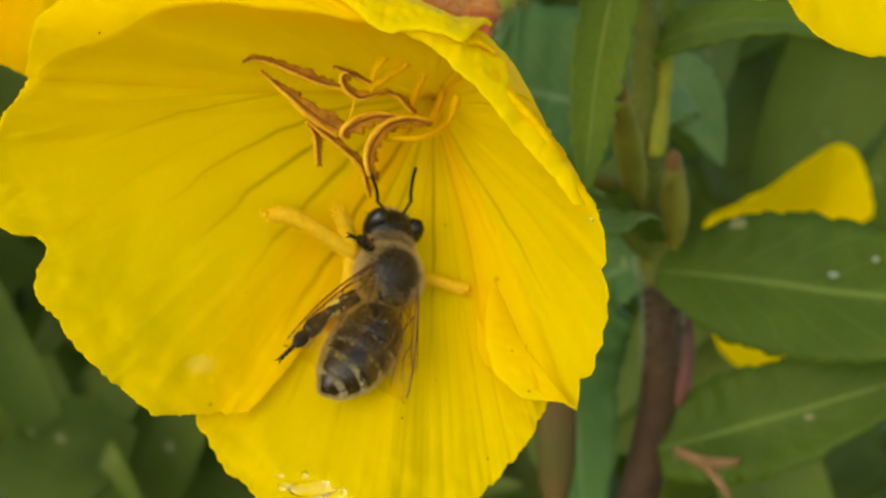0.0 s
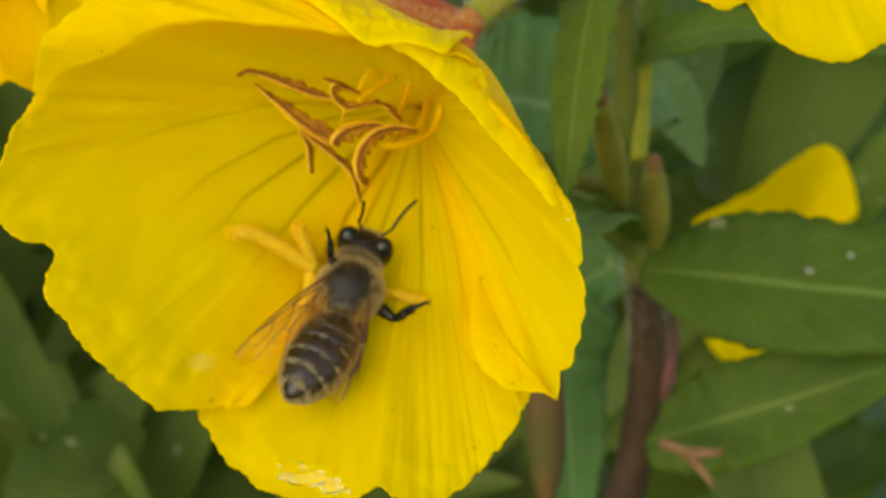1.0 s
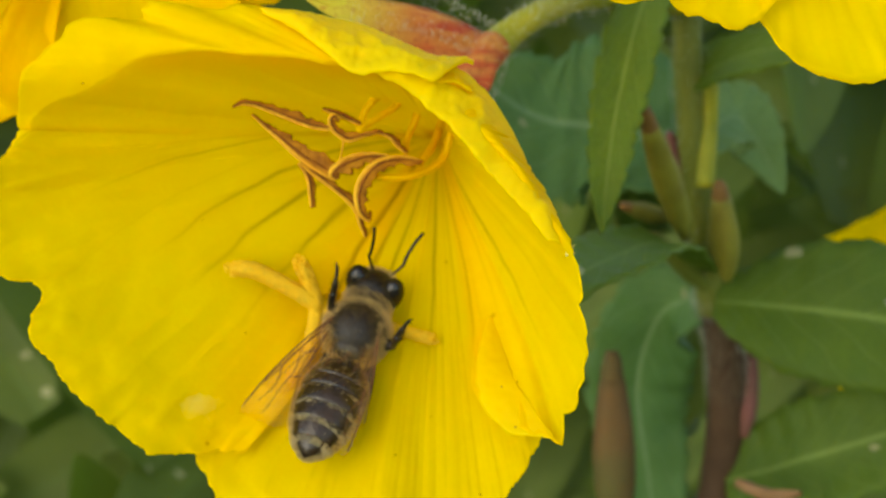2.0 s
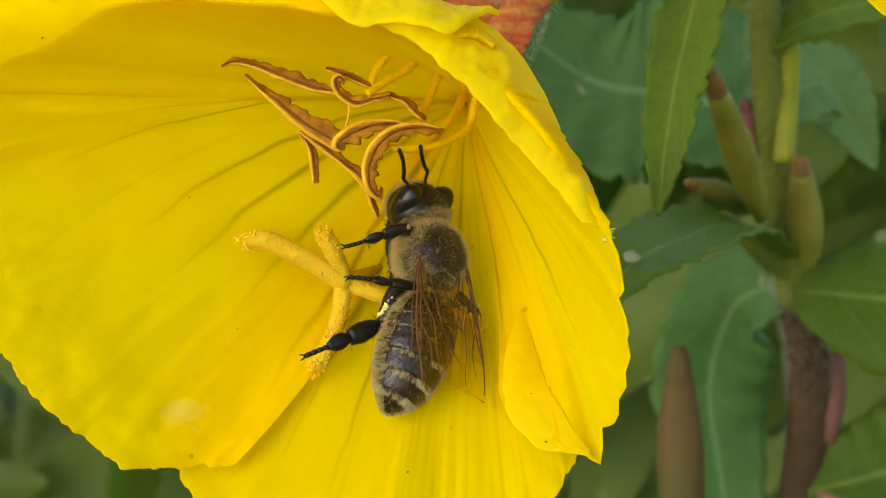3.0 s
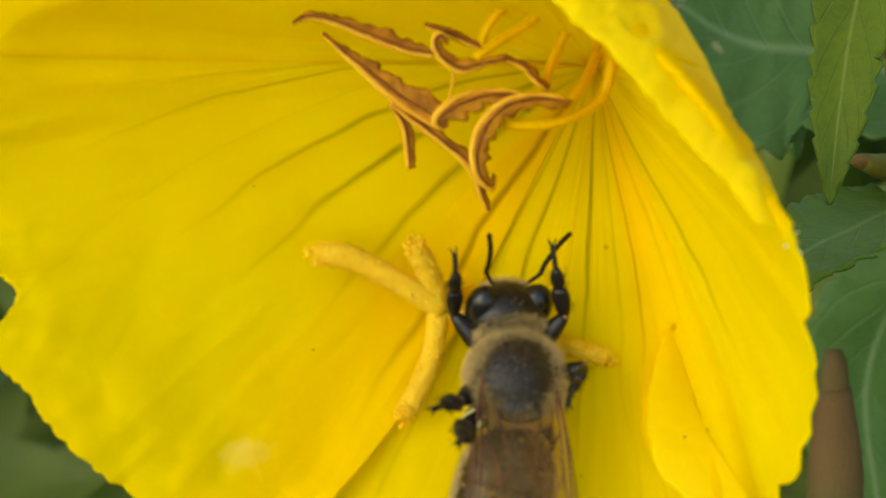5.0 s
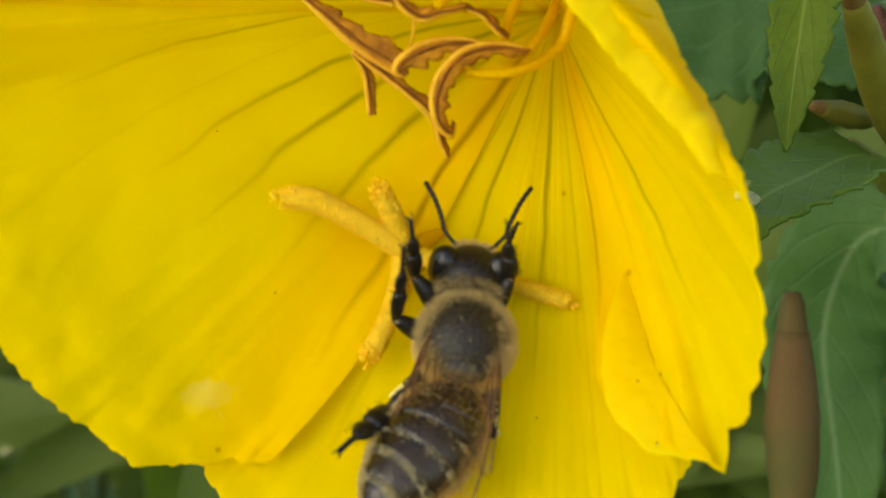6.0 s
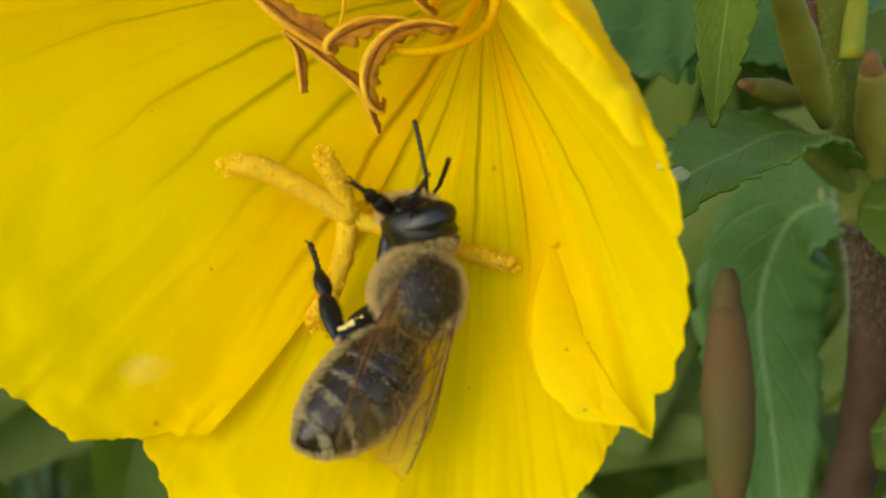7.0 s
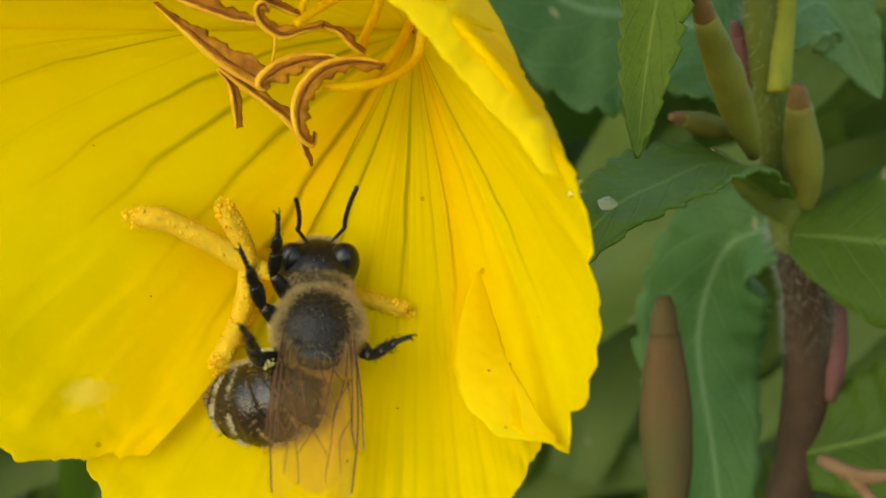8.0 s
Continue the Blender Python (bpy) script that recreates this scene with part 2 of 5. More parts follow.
PETAL = petal_material("yellow_petal")
# lemon underside, with the skylight on the turned-over margins put into its colour
PETAL_BACK_LIT = petal_material("skylit_lemon_petal_underside", -0.05, 0.02)
# warmer petal colour: the shaded side of the flower behind, put into the yellow
PETAL_SHADED = petal_material("shaded_orange_yellow_petal", 0.05)
LEAF = leaf_material("mid_green_leaf", (0.105, 0.165, 0.012), (0.14, 0.21, 0.018), (0.28, 0.36, 0.07))
LEAF_BLUE = leaf_material("blue_green_leaf", (0.078, 0.168, 0.044), (0.105, 0.20, 0.052), (0.24, 0.34, 0.15))
LEAF_FAR = leaf_material("dark_green_leaf", (0.068, 0.092, 0.013), (0.100, 0.128, 0.018), (0.09, 0.14, 0.025))
LEAF_DARK = leaf_material("dark_veined_leaf", (0.066, 0.115, 0.009), (0.095, 0.150, 0.012), (0.22, 0.30, 0.06))
LEAF_PALE = leaf_material("pale_grey_green_leaf", (0.17, 0.26, 0.07), (0.22, 0.32, 0.10), (0.30, 0.38, 0.15))
STEM_GREEN = plain("green_stem", (0.15, 0.16, 0.024), (0.11, 0.13, 0.02), 400.0, 0.5)
STEM_BROWN = plain("red_brown_stem", (0.050, 0.026, 0.014), (0.075, 0.042, 0.022), 400.0, 0.55)
PEDICEL = plain("yellow_green_stalk", (0.36, 0.34, 0.03), (0.27, 0.28, 0.025), 500.0, 0.5, through_light=0.15)


def sepal_material():
    """Sepal that turns from yellow-green at its tip to red-orange at its base, streaked along its length."""
    m, nt = nodes_of("red_orange_sepal")
    tc, mp, tx = nt.nodes.new("ShaderNodeTexCoord"), nt.nodes.new("ShaderNodeMapping"), nt.nodes.new("ShaderNodeTexNoise")
    mp.inputs["Rotation"].default_value, mp.inputs["Scale"].default_value = (0, radians(-18), 0), (120, 500, 1500)
    nt.links.new(tc.outputs["Object"], mp.inputs["Vector"])
    nt.links.new(mp.outputs[0], tx.inputs["Vector"])
    tx.inputs["Scale"].default_value, tx.inputs["Detail"].default_value = 1.0, 4.0
    sep = nt.nodes.new("ShaderNodeSeparateXYZ")
    nt.links.new(tc.outputs["Object"], sep.inputs[0])
    fine = noise_at(nt, 2500.0, 2.0)
    red = mix_color(nt, ramp(nt, tx.outputs["Fac"], 0.38, 0.62), (0.44, 0.070, 0.028), (0.55, 0.23, 0.055))
    c = mix_color(nt, ramp(nt, math_node(nt, "ADD", sep.outputs[0], math_node(nt, "MULTIPLY", tx.outputs["Fac"], 0.004)), -0.0015, 0.0045), (0.50, 0.42, 0.045), red)
    c = mix_color(nt, ramp(nt, fine, 0.55, 0.75, 0.0, 0.6), c, (0.26, 0.05, 0.02))
    finish(nt, c, 0.6, math_node(nt, "ADD", tx.outputs["Fac"], fine), 0.7, 0.12, spec=0.1, dist=0.0003)
    return m


CALYX = sepal_material()
SEPAL_PALE = plain("pale_green_sepal", (0.55, 0.50, 0.04), (0.50, 0.40, 0.04), 400.0, 0.5, through_light=0.2)
HAIR = plain("pale_hair", (0.6, 0.6, 0.45), (0.5, 0.5, 0.38), 900.0, 0.5, through_light=0.4)
FILAMENT = plain("yellow_filament", (0.90, 0.64, 0.008), (0.88, 0.60, 0.006), 800.0, 0.45, through_light=0.55)
ANTHER = plain("dry_orange_anther", (0.50, 0.21, 0.012), (0.24, 0.085, 0.008), 900.0, 0.8, 0.6, 3000.0, through_light=0.15)
ANTHER_RIM = plain("bright_orange_anther_rim", (0.80, 0.47, 0.03), (0.66, 0.31, 0.018), 700.0, 0.6, 0.3, 3000.0, through_light=0.2)
ANTHER_SLIT_SHADE = plain("brown_anther_slit_shade", (0.15, 0.045, 0.006), (0.24, 0.08, 0.008), 1200.0, 0.85, 0.6)
PALE_STYLE = plain("pale_yellow_style", (0.84, 0.58, 0.006), (0.82, 0.55, 0.005), 400.0, 0.6, 0.2, through_light=0.42)
STIGMA = plain("yellow_stigma", (0.97, 0.76, 0.06), (0.95, 0.69, 0.035), 500.0, 0.8, 0.4, 2500.0, through_light=0.6)
STIGMA_FUZZ = fur_material("yellow_stigma_fuzz", (0.93, 0.61, 0.03), (0.99, 0.80, 0.13), 0.6)
BUD = plain("olive_green_bud", (0.22, 0.20, 0.026), (0.17, 0.14, 0.02), 300.0, 0.55)
BUD_TIP = plain("orange_bud_tip", (0.21, 0.11, 0.03), (0.16, 0.08, 0.022), 500.0, 0.6)
CAPSULE = plain("brown_capsule", (0.120, 0.064, 0.018), (0.080, 0.070, 0.016), 160.0, 0.65)
PINK = plain("dull_pink_sepal", (0.17, 0.065, 0.055), (0.13, 0.06, 0.04), 300.0, 0.6)
DRY = plain("dry_brown_sepal", (0.24, 0.13, 0.06), (0.17, 0.09, 0.035), 400.0, 0.7)
GROUND = plain("dark_grassy_soil", (0.022, 0.045, 0.010), (0.035, 0.06, 0.014), 40.0, 0.9, 0.6, 400.0)

# ---------------------------------------------------------------- ground
bm = bmesh.new()
bmesh.ops.create_grid(bm, x_segments=40, y_segments=40, size=400000)
ground = part("ground", bm, GROUND)
ground.matrix_world = pose(0, 0, 0)
tagged(ground, "dark green grassy ground under the plants", "ground", kind="structure")


# ---------------------------------------------------------------- petals
THROAT = V(3.3, 13.0, 6.8)


def petal(knots, strength=1.0, power=1.3, seed=0, bow=(0.0, 0.0), rim=0.35, lift=0.0, throat=THROAT, n_phi=110, n_u=48, swirl=0.0, table=None, behind=None, crisp=0.0, teeth=0.0, fold=0.0):
    """A petal fanned round the throat. knots: angle, reach, depth of the rim, share of the reach at which it folds, depth there.
    table: knots of a form that several petals share; behind: an angle below which this one lies under its neighbour."""
    bm = bmesh.new()
    fan, weight = bm.loops.layers.uv.new("fan"), bm.loops.layers.uv.new("strength")
    lo, hi = knots[0][0], knots[-1][0]
    inner = int(n_u * 0.7)
    grid = []
    for i in range(n_phi + 1):
        s = min(max((i - 0.99 if i < 1 else i - 1 if i < n_phi else i - 1.01) / (n_phi - 2) if 0 < i < n_phi else i / n_phi, 0.0), 1.0)
        s = min(max(s, 0.0005 if i == 1 else 0.0), 0.9995 if i == n_phi - 1 else 1.0)
        a0 = lo + (hi - lo) * s
        r, y_rim, um, y_um = hermite(knots, a0)
        e = V(math.cos(radians(a0)) * r, math.sin(radians(a0)) * r, seed)
        big = min(1.0, r / 8)
        r += rim * (noise.noise(e * 0.45) + 0.7 * noise.noise(e * 1.3 + V(0, 0, 5)) + 0.45 * noise.noise(e * 3.1 + V(0, 0, 9))) * big
        r -= teeth * abs(noise.noise(e * 1.5 + V(0, 0, 12))) * big
        row = []
        for j in range(n_u + 1):
            u = um * j / inner if j <= inner else um + (1 - um) * (j - inner) / (n_u - inner)
            turn = a0 + math.sin(math.pi * u) * (bow[0] * (1 - s) ** 3 + bow[1] * s ** 3) - swirl * (1 - u) * math.sin(math.pi * s)
            a = radians(turn)
            v, yr, m, ym = u, y_rim, um, y_um
            if table:
                rt, yr, m, ym = hermite(table, turn)
                v = min(r * u / rt, 1.0)
            if v <= m:
                y = throat.y + (ym - throat.y) * (v / m) ** power
            else:
                f = (v - m) / max(1 - m, 1e-3)
                slope = max((ym - throat.y) * power / m * (1 - m), -4.0) * (1 - crisp)
                # leaves the inner curve, smoothly or at a crease, and ends at the rim
                y = ym + slope * f * (1 - f) ** 2 + (yr - ym) * f ** 1.5
            q = V(throat.x + math.cos(a) * r * u, y, throat.z + math.sin(a) * r * u)
            w = u * u
            e = V(q.x, q.z, seed)
            q.y += w * (0.55 * noise.noise(e * 0.16) + 0.30 * noise.noise(e * 0.45 + V(0, 0, 3)) + 0.10 * noise.noise(e * 1.1 + V(0, 0, 6))) - lift * u
            # low pleats that run out to the rim, puckers along it and short embossed wrinkles
            q.y += u * (1 - 0.3 * u) * 0.14 * noise.noise(V(turn * 0.45, u * 1.5, seed + 2.0)) * big
            q.y += fold * u * (1 - 0.4 * u) * (0.35 - abs(noise.noise(V(turn * 0.085, u * 1.1, seed + 21.0)))) * big
            q.y += max(u - 0.72, 0) * 0.7 * noise.noise(e * 0.9 + V(4, 4, 0))
            q.y -= max(u - 0.55, 0) * 0.85 * big * max(0.0, noise.noise(V(turn * 0.55, u * 5.0, seed + 7.0)) - 0.12)
            if behind is not None:
                q.y += 0.05 * min(1.0, max(0.0, (behind + 3.0 - turn) / 3.0)) * min(1.0, u * 6)
            row.append((bm.verts.new(q), math.radians(a0), u))
        grid.append(row)
    for i in range(n_phi):
        for j in range(n_u):
            four = (grid[i][j], grid[i + 1][j], grid[i + 1][j + 1], grid[i][j + 1])
            f = bm.faces.new([v for v, _, _ in four])
            for loop, (_, p, u) in zip(f.loops, four):
                loop[fan].uv = (p, u)
                loop[weight].uv = (strength, 0)
    return bm


def flap(near, far, bulge, crumple, seed, n=150, across=26):
    """The rolled-back margin of a petal between its near edge and its far rim, crumpled."""
    bm = bmesh.new()
    fan, weight = bm.loops.layers.uv.new("fan"), bm.loops.layers.uv.new("strength")
    grid = []
    for i, (p, q) in enumerate(zip(smooth_path(near, n), smooth_path(far, n))):
        row = []
        for j in range(across + 1):
            f = j / across
            c = p.lerp(q, f)
            size = min(1.0, (q - p).length / 2.5)
            out = V(0.25, -0.75, 0.6)
            c += out * bulge * size * math.sin(math.pi * f ** 0.7)
            e = V(c.x, c.z, c.y * 0.5 + seed)
            ridge = 0.5 - abs(noise.noise(e * 0.55))
            c += out * crumple * size * (0.7 * noise.noise(e * 0.8) + 0.6 * ridge + 0.35 * noise.noise(e * 2.1)) * (0.25 + 0.75 * math.sin(math.pi * f))
            edge = abs(2 * f - 1) ** 4
            c += (p - q).normalized() * 0.22 * size * edge * (1 if f < 0.5 else -0.6) * noise.noise(V(i * 0.13, seed, f))
            row.append((bm.verts.new(c), i / n, f))
        grid.append(row)
    for a, b in zip(grid, grid[1:]):
        for j in range(across):
            four = (a[j], b[j], b[j + 1], a[j + 1])
            face = bm.faces.new([v for v, _, _ in four])
            for loop, (_, s, f) in zip(face.loops, four):
                loop[fan].uv = (s * 0.5, 0.75 + 0.2 * f)
                loop[weight].uv = (0.0, 0)
    return bm


def petal_part(bm, parent, material=PETAL, label=""):
    ob = part("petal", bm, material, parent, label)
    solid = ob.modifiers.new("thickness", "SOLIDIFY")
    solid.thickness, solid.offset = 0.00012, 0
    return ob


flower = start("primrose_flower")
tagged(flower, "open yellow evening primrose flower with four broad veined petals", "flower")
UP = [(54.0, 3.0, 0.2, 0.80, -2.2), (79.6, 3.4, 0.2, 0.74, -2.5), (106.7, 4.2, 0.2, 0.60, -2.7), (129.0, 6.7, 0.1, 0.47, -2.8), (136.2, 8.6, 0.1, 0.45, -2.8), (140.8, 10.2, 0.0, 0.43, -2.8), (143.9, 11.8, 0.0, 0.44, -2.8),
      (147.7, 13.9, 0.0, 0.46, -2.8), (149.7, 15.2, -0.1, 0.47, -2.8), (154.5, 17.0, -0.1, 0.51, -2.8), (155.9, 18.9, -0.1, 0.52, -2.75), (157.0, 20.0, -0.1, 0.53, -2.7), (158.9, 20.5, -0.1, 0.57, -2.7),
      (160.7, 20.3, 0.0, 0.64, -2.65), (161.6, 20.9, -0.1, 0.66, -2.6), (163.0, 23.0, -0.6, 0.68, -2.55), (164.4, 24.0, -0.7, 0.70, -2.4), (167.8, 25.0, -0.7, 0.78, -1.8), (170.5, 25.9, -0.6, 0.80, -1.4), (172.5, 26.6, -0.6, 0.81, -1.1),
      (175.1, 26.8, 0.0, 0.87, -0.2), (176.3, 26.9, 0.4, 0.92, 0.3), (179.2, 27.0, 1.2, 0.97, 1.1), (180.2, 26.8, 1.3, 0.97, 1.4)]
LEFT = [(179.7, 26.6, 1.3, 0.9, 2.7), (183.5, 28.0, 1.4, 0.9, 2.9), (187.4, 29.2, 1.5, 0.9, 3.1), (194.6, 30.8, 2.2, 0.9, 3.5), (198.8, 29.5, 2.5, 0.9, 3.6), (201.0, 27.9, 2.7, 0.9, 3.7),
        (206.0, 29.3, 1.5, 0.9, 2.6), (211.1, 29.4, 1.5, 0.9, 2.6), (217.6, 29.1, 2.0, 0.9, 2.9), (221.5, 28.7, 2.6, 0.9, 3.4), (227.9, 28.2, 3.4, 0.9, 4.2), (232.6, 26.4, 4.2, 0.9, 5.0), (238.0, 24.6, 4.4, 0.9, 5.2)]
LOW = [(222.0, 24.0, 7.0, 0.9, 7.5), (229.1, 25.7, 6.6, 0.9, 7.2), (234.1, 27.3, 5.6, 0.9, 6.4), (240.9, 28.6, 4.0, 0.9, 5.0), (248.3, 28.9, 2.0, 0.9, 3.2), (255.0, 28.3, 0.8, 0.9, 2.2), (259.8, 26.5, 0.4, 0.9, 1.8),
       (264.0, 27.2, 0.4, 0.9, 1.8), (270.0, 26.9, 0.8, 0.9, 2.0), (274.5, 25.4, 1.2, 0.9, 2.4), (280.5, 23.4, 1.8, 0.9, 3.0), (286.6, 21.2, 2.8, 0.9, 3.8), (292.0, 19.0, 3.8, 0.9, 4.6)]
RIGHT = [(-84.0, 17.0, 4.6, 0.85, 5.7), (-79.8, 19.0, 1.6, 0.85, 4.5), (-75.2, 20.2, -0.3, 0.8, 3.7), (-72.6, 20.5, -0.8, 0.8, 2.9), (-70.9, 21.4, -1.0, 0.8, 2.6), (-70.0, 20.7, -1.2, 0.8, 2.3), (-68.0, 19.6, -1.7, 0.8, 1.8), (-66.6, 20.2, -2.0, 0.8, 1.4), (-65.4, 19.3, -2.2, 0.8, 1.2), (-61.5, 17.4, -3.0, 0.8, 0.2), (-57.5, 15.7, -4.0, 0.8, -0.8), (-51.5, 12.7, -4.8, 0.8, -2.2),
         (-47.4, 11.0, -5.2, 0.70, -2.8), (-39.7, 8.5, -2.6, 0.58, -3.4), (-28.5, 6.0, -1.0, 0.48, -3.4), (-4.8, 3.9, 0.0, 0.32, -3.0), (29.3, 3.2, 0.8, 0.26, -2.6), (80.0, 3.4, 1.6, 0.26, -1.4), (118.0, 3.4, 2.4, 0.3, -0.6)]
HOOD = UP[:-1] + LEFT[2:]              # one form, shared by the upper and the left petal
petal_part(petal(LOW, 1.0, 1.15, 11, (0, 0), n_phi=220, n_u=56, teeth=0.25), flower)
petal_part(petal(LEFT, 0.85, 1.2, 23, (0, 4.0), lift=0.25, swirl=30.0, n_phi=240, n_u=56, table=HOOD, behind=180.0, teeth=0.25, fold=1.1), flower)
petal_part(petal(RIGHT, 0.85, 1.2, 37, (3.0, 0), rim=0.5, lift=0.3, n_phi=200, n_u=56, teeth=0.7), flower)
petal_part(petal(UP, 0.1, 1.2, 23, (0, 0), rim=0.3, lift=0.25, n_phi=260, n_u=64, table=HOOD, crisp=1.0, teeth=0.2, fold=0.6), flower)
RIGHT_NEAR = [(-1.6, -3.2, 9.9), (0.4, -3.6, 8.9), (2.0, -3.9, 7.6), (3.6, -4.1, 6.1), (5.2, -4.3, 4.2), (6.6, -4.6, 2.6), (8.1, -4.9, 0.9), (9.2, -5.2, -0.6)]
RIGHT_FAR = [(-0.6, -0.6, 11.6), (2.0, -0.2, 11.2), (4.6, 0.2, 10.0), (6.4, 0.2, 8.2), (7.8, -0.3, 5.6), (8.6, -1.3, 3.5), (9.8, -2.9, 1.3), (10.5, -4.9, -1.0)]
petal_part(flap(RIGHT_NEAR, RIGHT_FAR, 0.55, 0.55, 61), flower, PETAL_BACK_LIT, "crumpled lemon-yellow rolled-back petal margin")
HOOD_NEAR = [(-8.2, -1.1, 13.8), (-6.1, -2.6, 12.5), (-4.6, -3.5, 11.3), (-3.2, -4.1, 10.1), (-2.3, -4.3, 9.6), (-0.9, -4.4, 9.8), (0.8, -4.5, 9.7), (2.3, -4.4, 9.2), (3.2, -3.0, 9.9), (4.3, -0.4, 10.7), (5.0, 1.0, 10.7)]
HOOD_FAR = [(-8.4, -0.8, 14.1), (-6.3, -0.4, 14.0), (-5.0, -0.2, 13.8), (-3.6, 0.0, 13.5), (-2.6, 0.0, 13.3), (-0.8, 0.2, 12.7), (0.8, 0.5, 12.0), (2.2, 0.7, 11.4), (3.1, 0.9, 11.1), (4.2, 1.2, 11.1), (5.1, 1.5, 11.0)]
petal_part(flap(HOOD_NEAR, HOOD_FAR, 0.5, 0.5, 74), flower, PETAL_BACK_LIT, "crumpled lemon-yellow rolled-back tip of the upper petal")

# the lower margin of the right petal, folded over inwards along a crease
FOLD_EDGE = [(6.25, 6.0, -5.45), (5.70, 4.6, -7.0), (5.30, 3.1, -8.6), (5.30, 2.0, -10.05), (5.62, 1.1, -11.2), (7.0, -0.3, -12.6), (8.3, -1.1, -12.8), (9.79, -1.7, -12.93)]
FOLD_CREASE = [(6.55, 6.15, -5.6), (6.77, 5.55, -6.31), (7.21, 4.25, -7.76), (7.59, 3.02, -9.05), (7.94, 2.09, -9.83), (8.41, 1.12, -10.59), (9.19, -0.6, -11.94), (9.85, -1.3, -12.7)]
petal_part(flap(FOLD_EDGE, FOLD_CREASE, 0.10, 0.14, 88, 110, 18), flower, PETAL_BACK_LIT, "lower margin of a petal folded over inwards")


ANTHERS = [
    ([(-10.44, 4.4, 8.27), (-9.72, 4.32, 8.48), (-8.57, 4.24, 8.24), (-7.05, 4.16, 7.58), (-5.29, 4.08, 6.96), (-4.15, 4, 6.75)],
     [(-10.36, 4.4, 8.37), (-9.72, 4.32, 8.71), (-8.57, 4.24, 8.6), (-7.05, 4.16, 8.15), (-5.28, 4.08, 7.46), (-4.15, 4, 7.12)]),
    ([(-1.03, 4.6, 6.57), (-2.03, 4.4, 6.31), (-2.91, 4.2, 6.05), (-3.65, 4, 6.45), (-4.07, 3.91, 6.94), (-4.12, 3.94, 7.49), (-3.82, 3.97, 7.75), (-3.47, 4, 7.4)],
     [(-0.9, 4.6, 6.82), (-1.91, 4.4, 6.66), (-2.65, 4.2, 6.55), (-3.27, 4, 6.79), (-3.64, 3.91, 7.12), (-3.82, 3.94, 7.29), (-3.72, 3.97, 7.39), (-3.52, 4, 7.25)]),
    ([(-4.61, 4.6, 8.15), (-3.55, 4.7, 7.75), (-2.04, 4.8, 7.09)],
     [(-4.51, 4.6, 8.25), (-3.3, 4.7, 7.95), (-2.04, 4.8, 7.29)]),
    ([(-1.29, 4.8, 6.73), (-0.28, 5.07, 6.34), (0.43, 5.33, 5.67), (0.93, 5.6, 5.3)],
     [(-1.03, 4.8, 6.83), (0.02, 5.07, 6.49), (0.6, 5.33, 5.85), (0.99, 5.6, 5.43)]),
    ([(-9.25, 5.4, 7.88), (-8.29, 5.25, 6.98), (-7.39, 5.1, 6.13), (-5.86, 5.05, 4.75), (-4.21, 5, 3.73)],
     [(-9.07, 5.4, 7.93), (-8.04, 5.25, 7.15), (-6.88, 5.1, 6.53), (-5.35, 5.05, 5.56), (-3.57, 5, 4.66)]),
    ([(-6.14, 5.4, 4.69), (-4.88, 5.56, 3.67), (-3.61, 5.72, 2.72), (-2.6, 6.04, 1.75), (-2.16, 6.52, 0.6), (-1.81, 7, -0.15)],
     [(-5.76, 5.4, 4.76), (-4.37, 5.56, 3.92), (-3.35, 5.72, 3.03), (-2.22, 6.04, 2.14), (-1.9, 6.52, 0.98), (-1.71, 7, -0.1)]),
    ([(-6.21, 5.6, 4.69), (-5.62, 5.9, 3.68), (-5.39, 6.2, 1.76)],
     [(-5.77, 5.6, 4.44), (-5.21, 5.9, 3.55), (-5.13, 6.2, 1.81)]),
    ([(-3.66, 4, 3.54), (-4.08, 3.92, 3.69), (-3.92, 3.84, 4.24), (-3.02, 3.96, 4.94), (-1.78, 4.28, 5.25), (-0.28, 4.6, 5.11)],
     [(-3.53, 4, 3.59), (-3.53, 3.92, 3.79), (-3.27, 3.84, 3.94), (-2.27, 3.96, 4.24), (-1.28, 4.28, 4.55), (-0.28, 4.6, 4.86)]),
    ([(2.04, 5, 4.76), (0.73, 4.66, 5.06), (-0.78, 4.31, 4.85), (-1.91, 4.26, 4), (-2.44, 4.34, 2.69), (-2.25, 4.54, 1.44), (-1.6, 4.97, 0.83), (-1.46, 5.4, 1.44)],
     [(1.74, 5, 4.46), (0.73, 4.66, 4.45), (-0.53, 4.31, 4.19), (-1.28, 4.26, 3.44), (-1.73, 4.34, 2.44), (-1.84, 4.54, 1.74), (-1.65, 4.97, 1.29), (-1.51, 5.4, 1.54)]),
]
FILAMENTS = [
    [(1.74, 5, 9.68), (0.61, 5.5, 8.9), (-0.03, 5.6, 8.22), (-1.29, 4.9, 7.42), (-2.28, 4.2, 6.68)],
    [(0.1, 5, 9.94), (-0.78, 5, 9.19), (-1.29, 5, 8.77), (-1.9, 5, 7.86), (-2.09, 4.8, 7.09)],
    [(3.43, 9.5, 7.72), (3.08, 8.2, 6.72), (2.53, 6.6, 5.6), (1.87, 5.1, 4.72)],
    [(4.23, 7.5, 7.44), (3.87, 7, 6.59), (3.44, 7, 5.1), (2.26, 6, 4.17), (0.73, 5.2, 3.71), (-1.04, 4.9, 3.71)],
    [(2.28, 7, 8.96), (1.77, 7.2, 8.21), (1.38, 7.4, 7.19), (0.94, 6.6, 6.12), (0.86, 5.6, 5.35)],
    [(-3.22, 4, 6.09), (-3.31, 4.3, 5.51), (-3.5, 4.6, 4.72)],
]


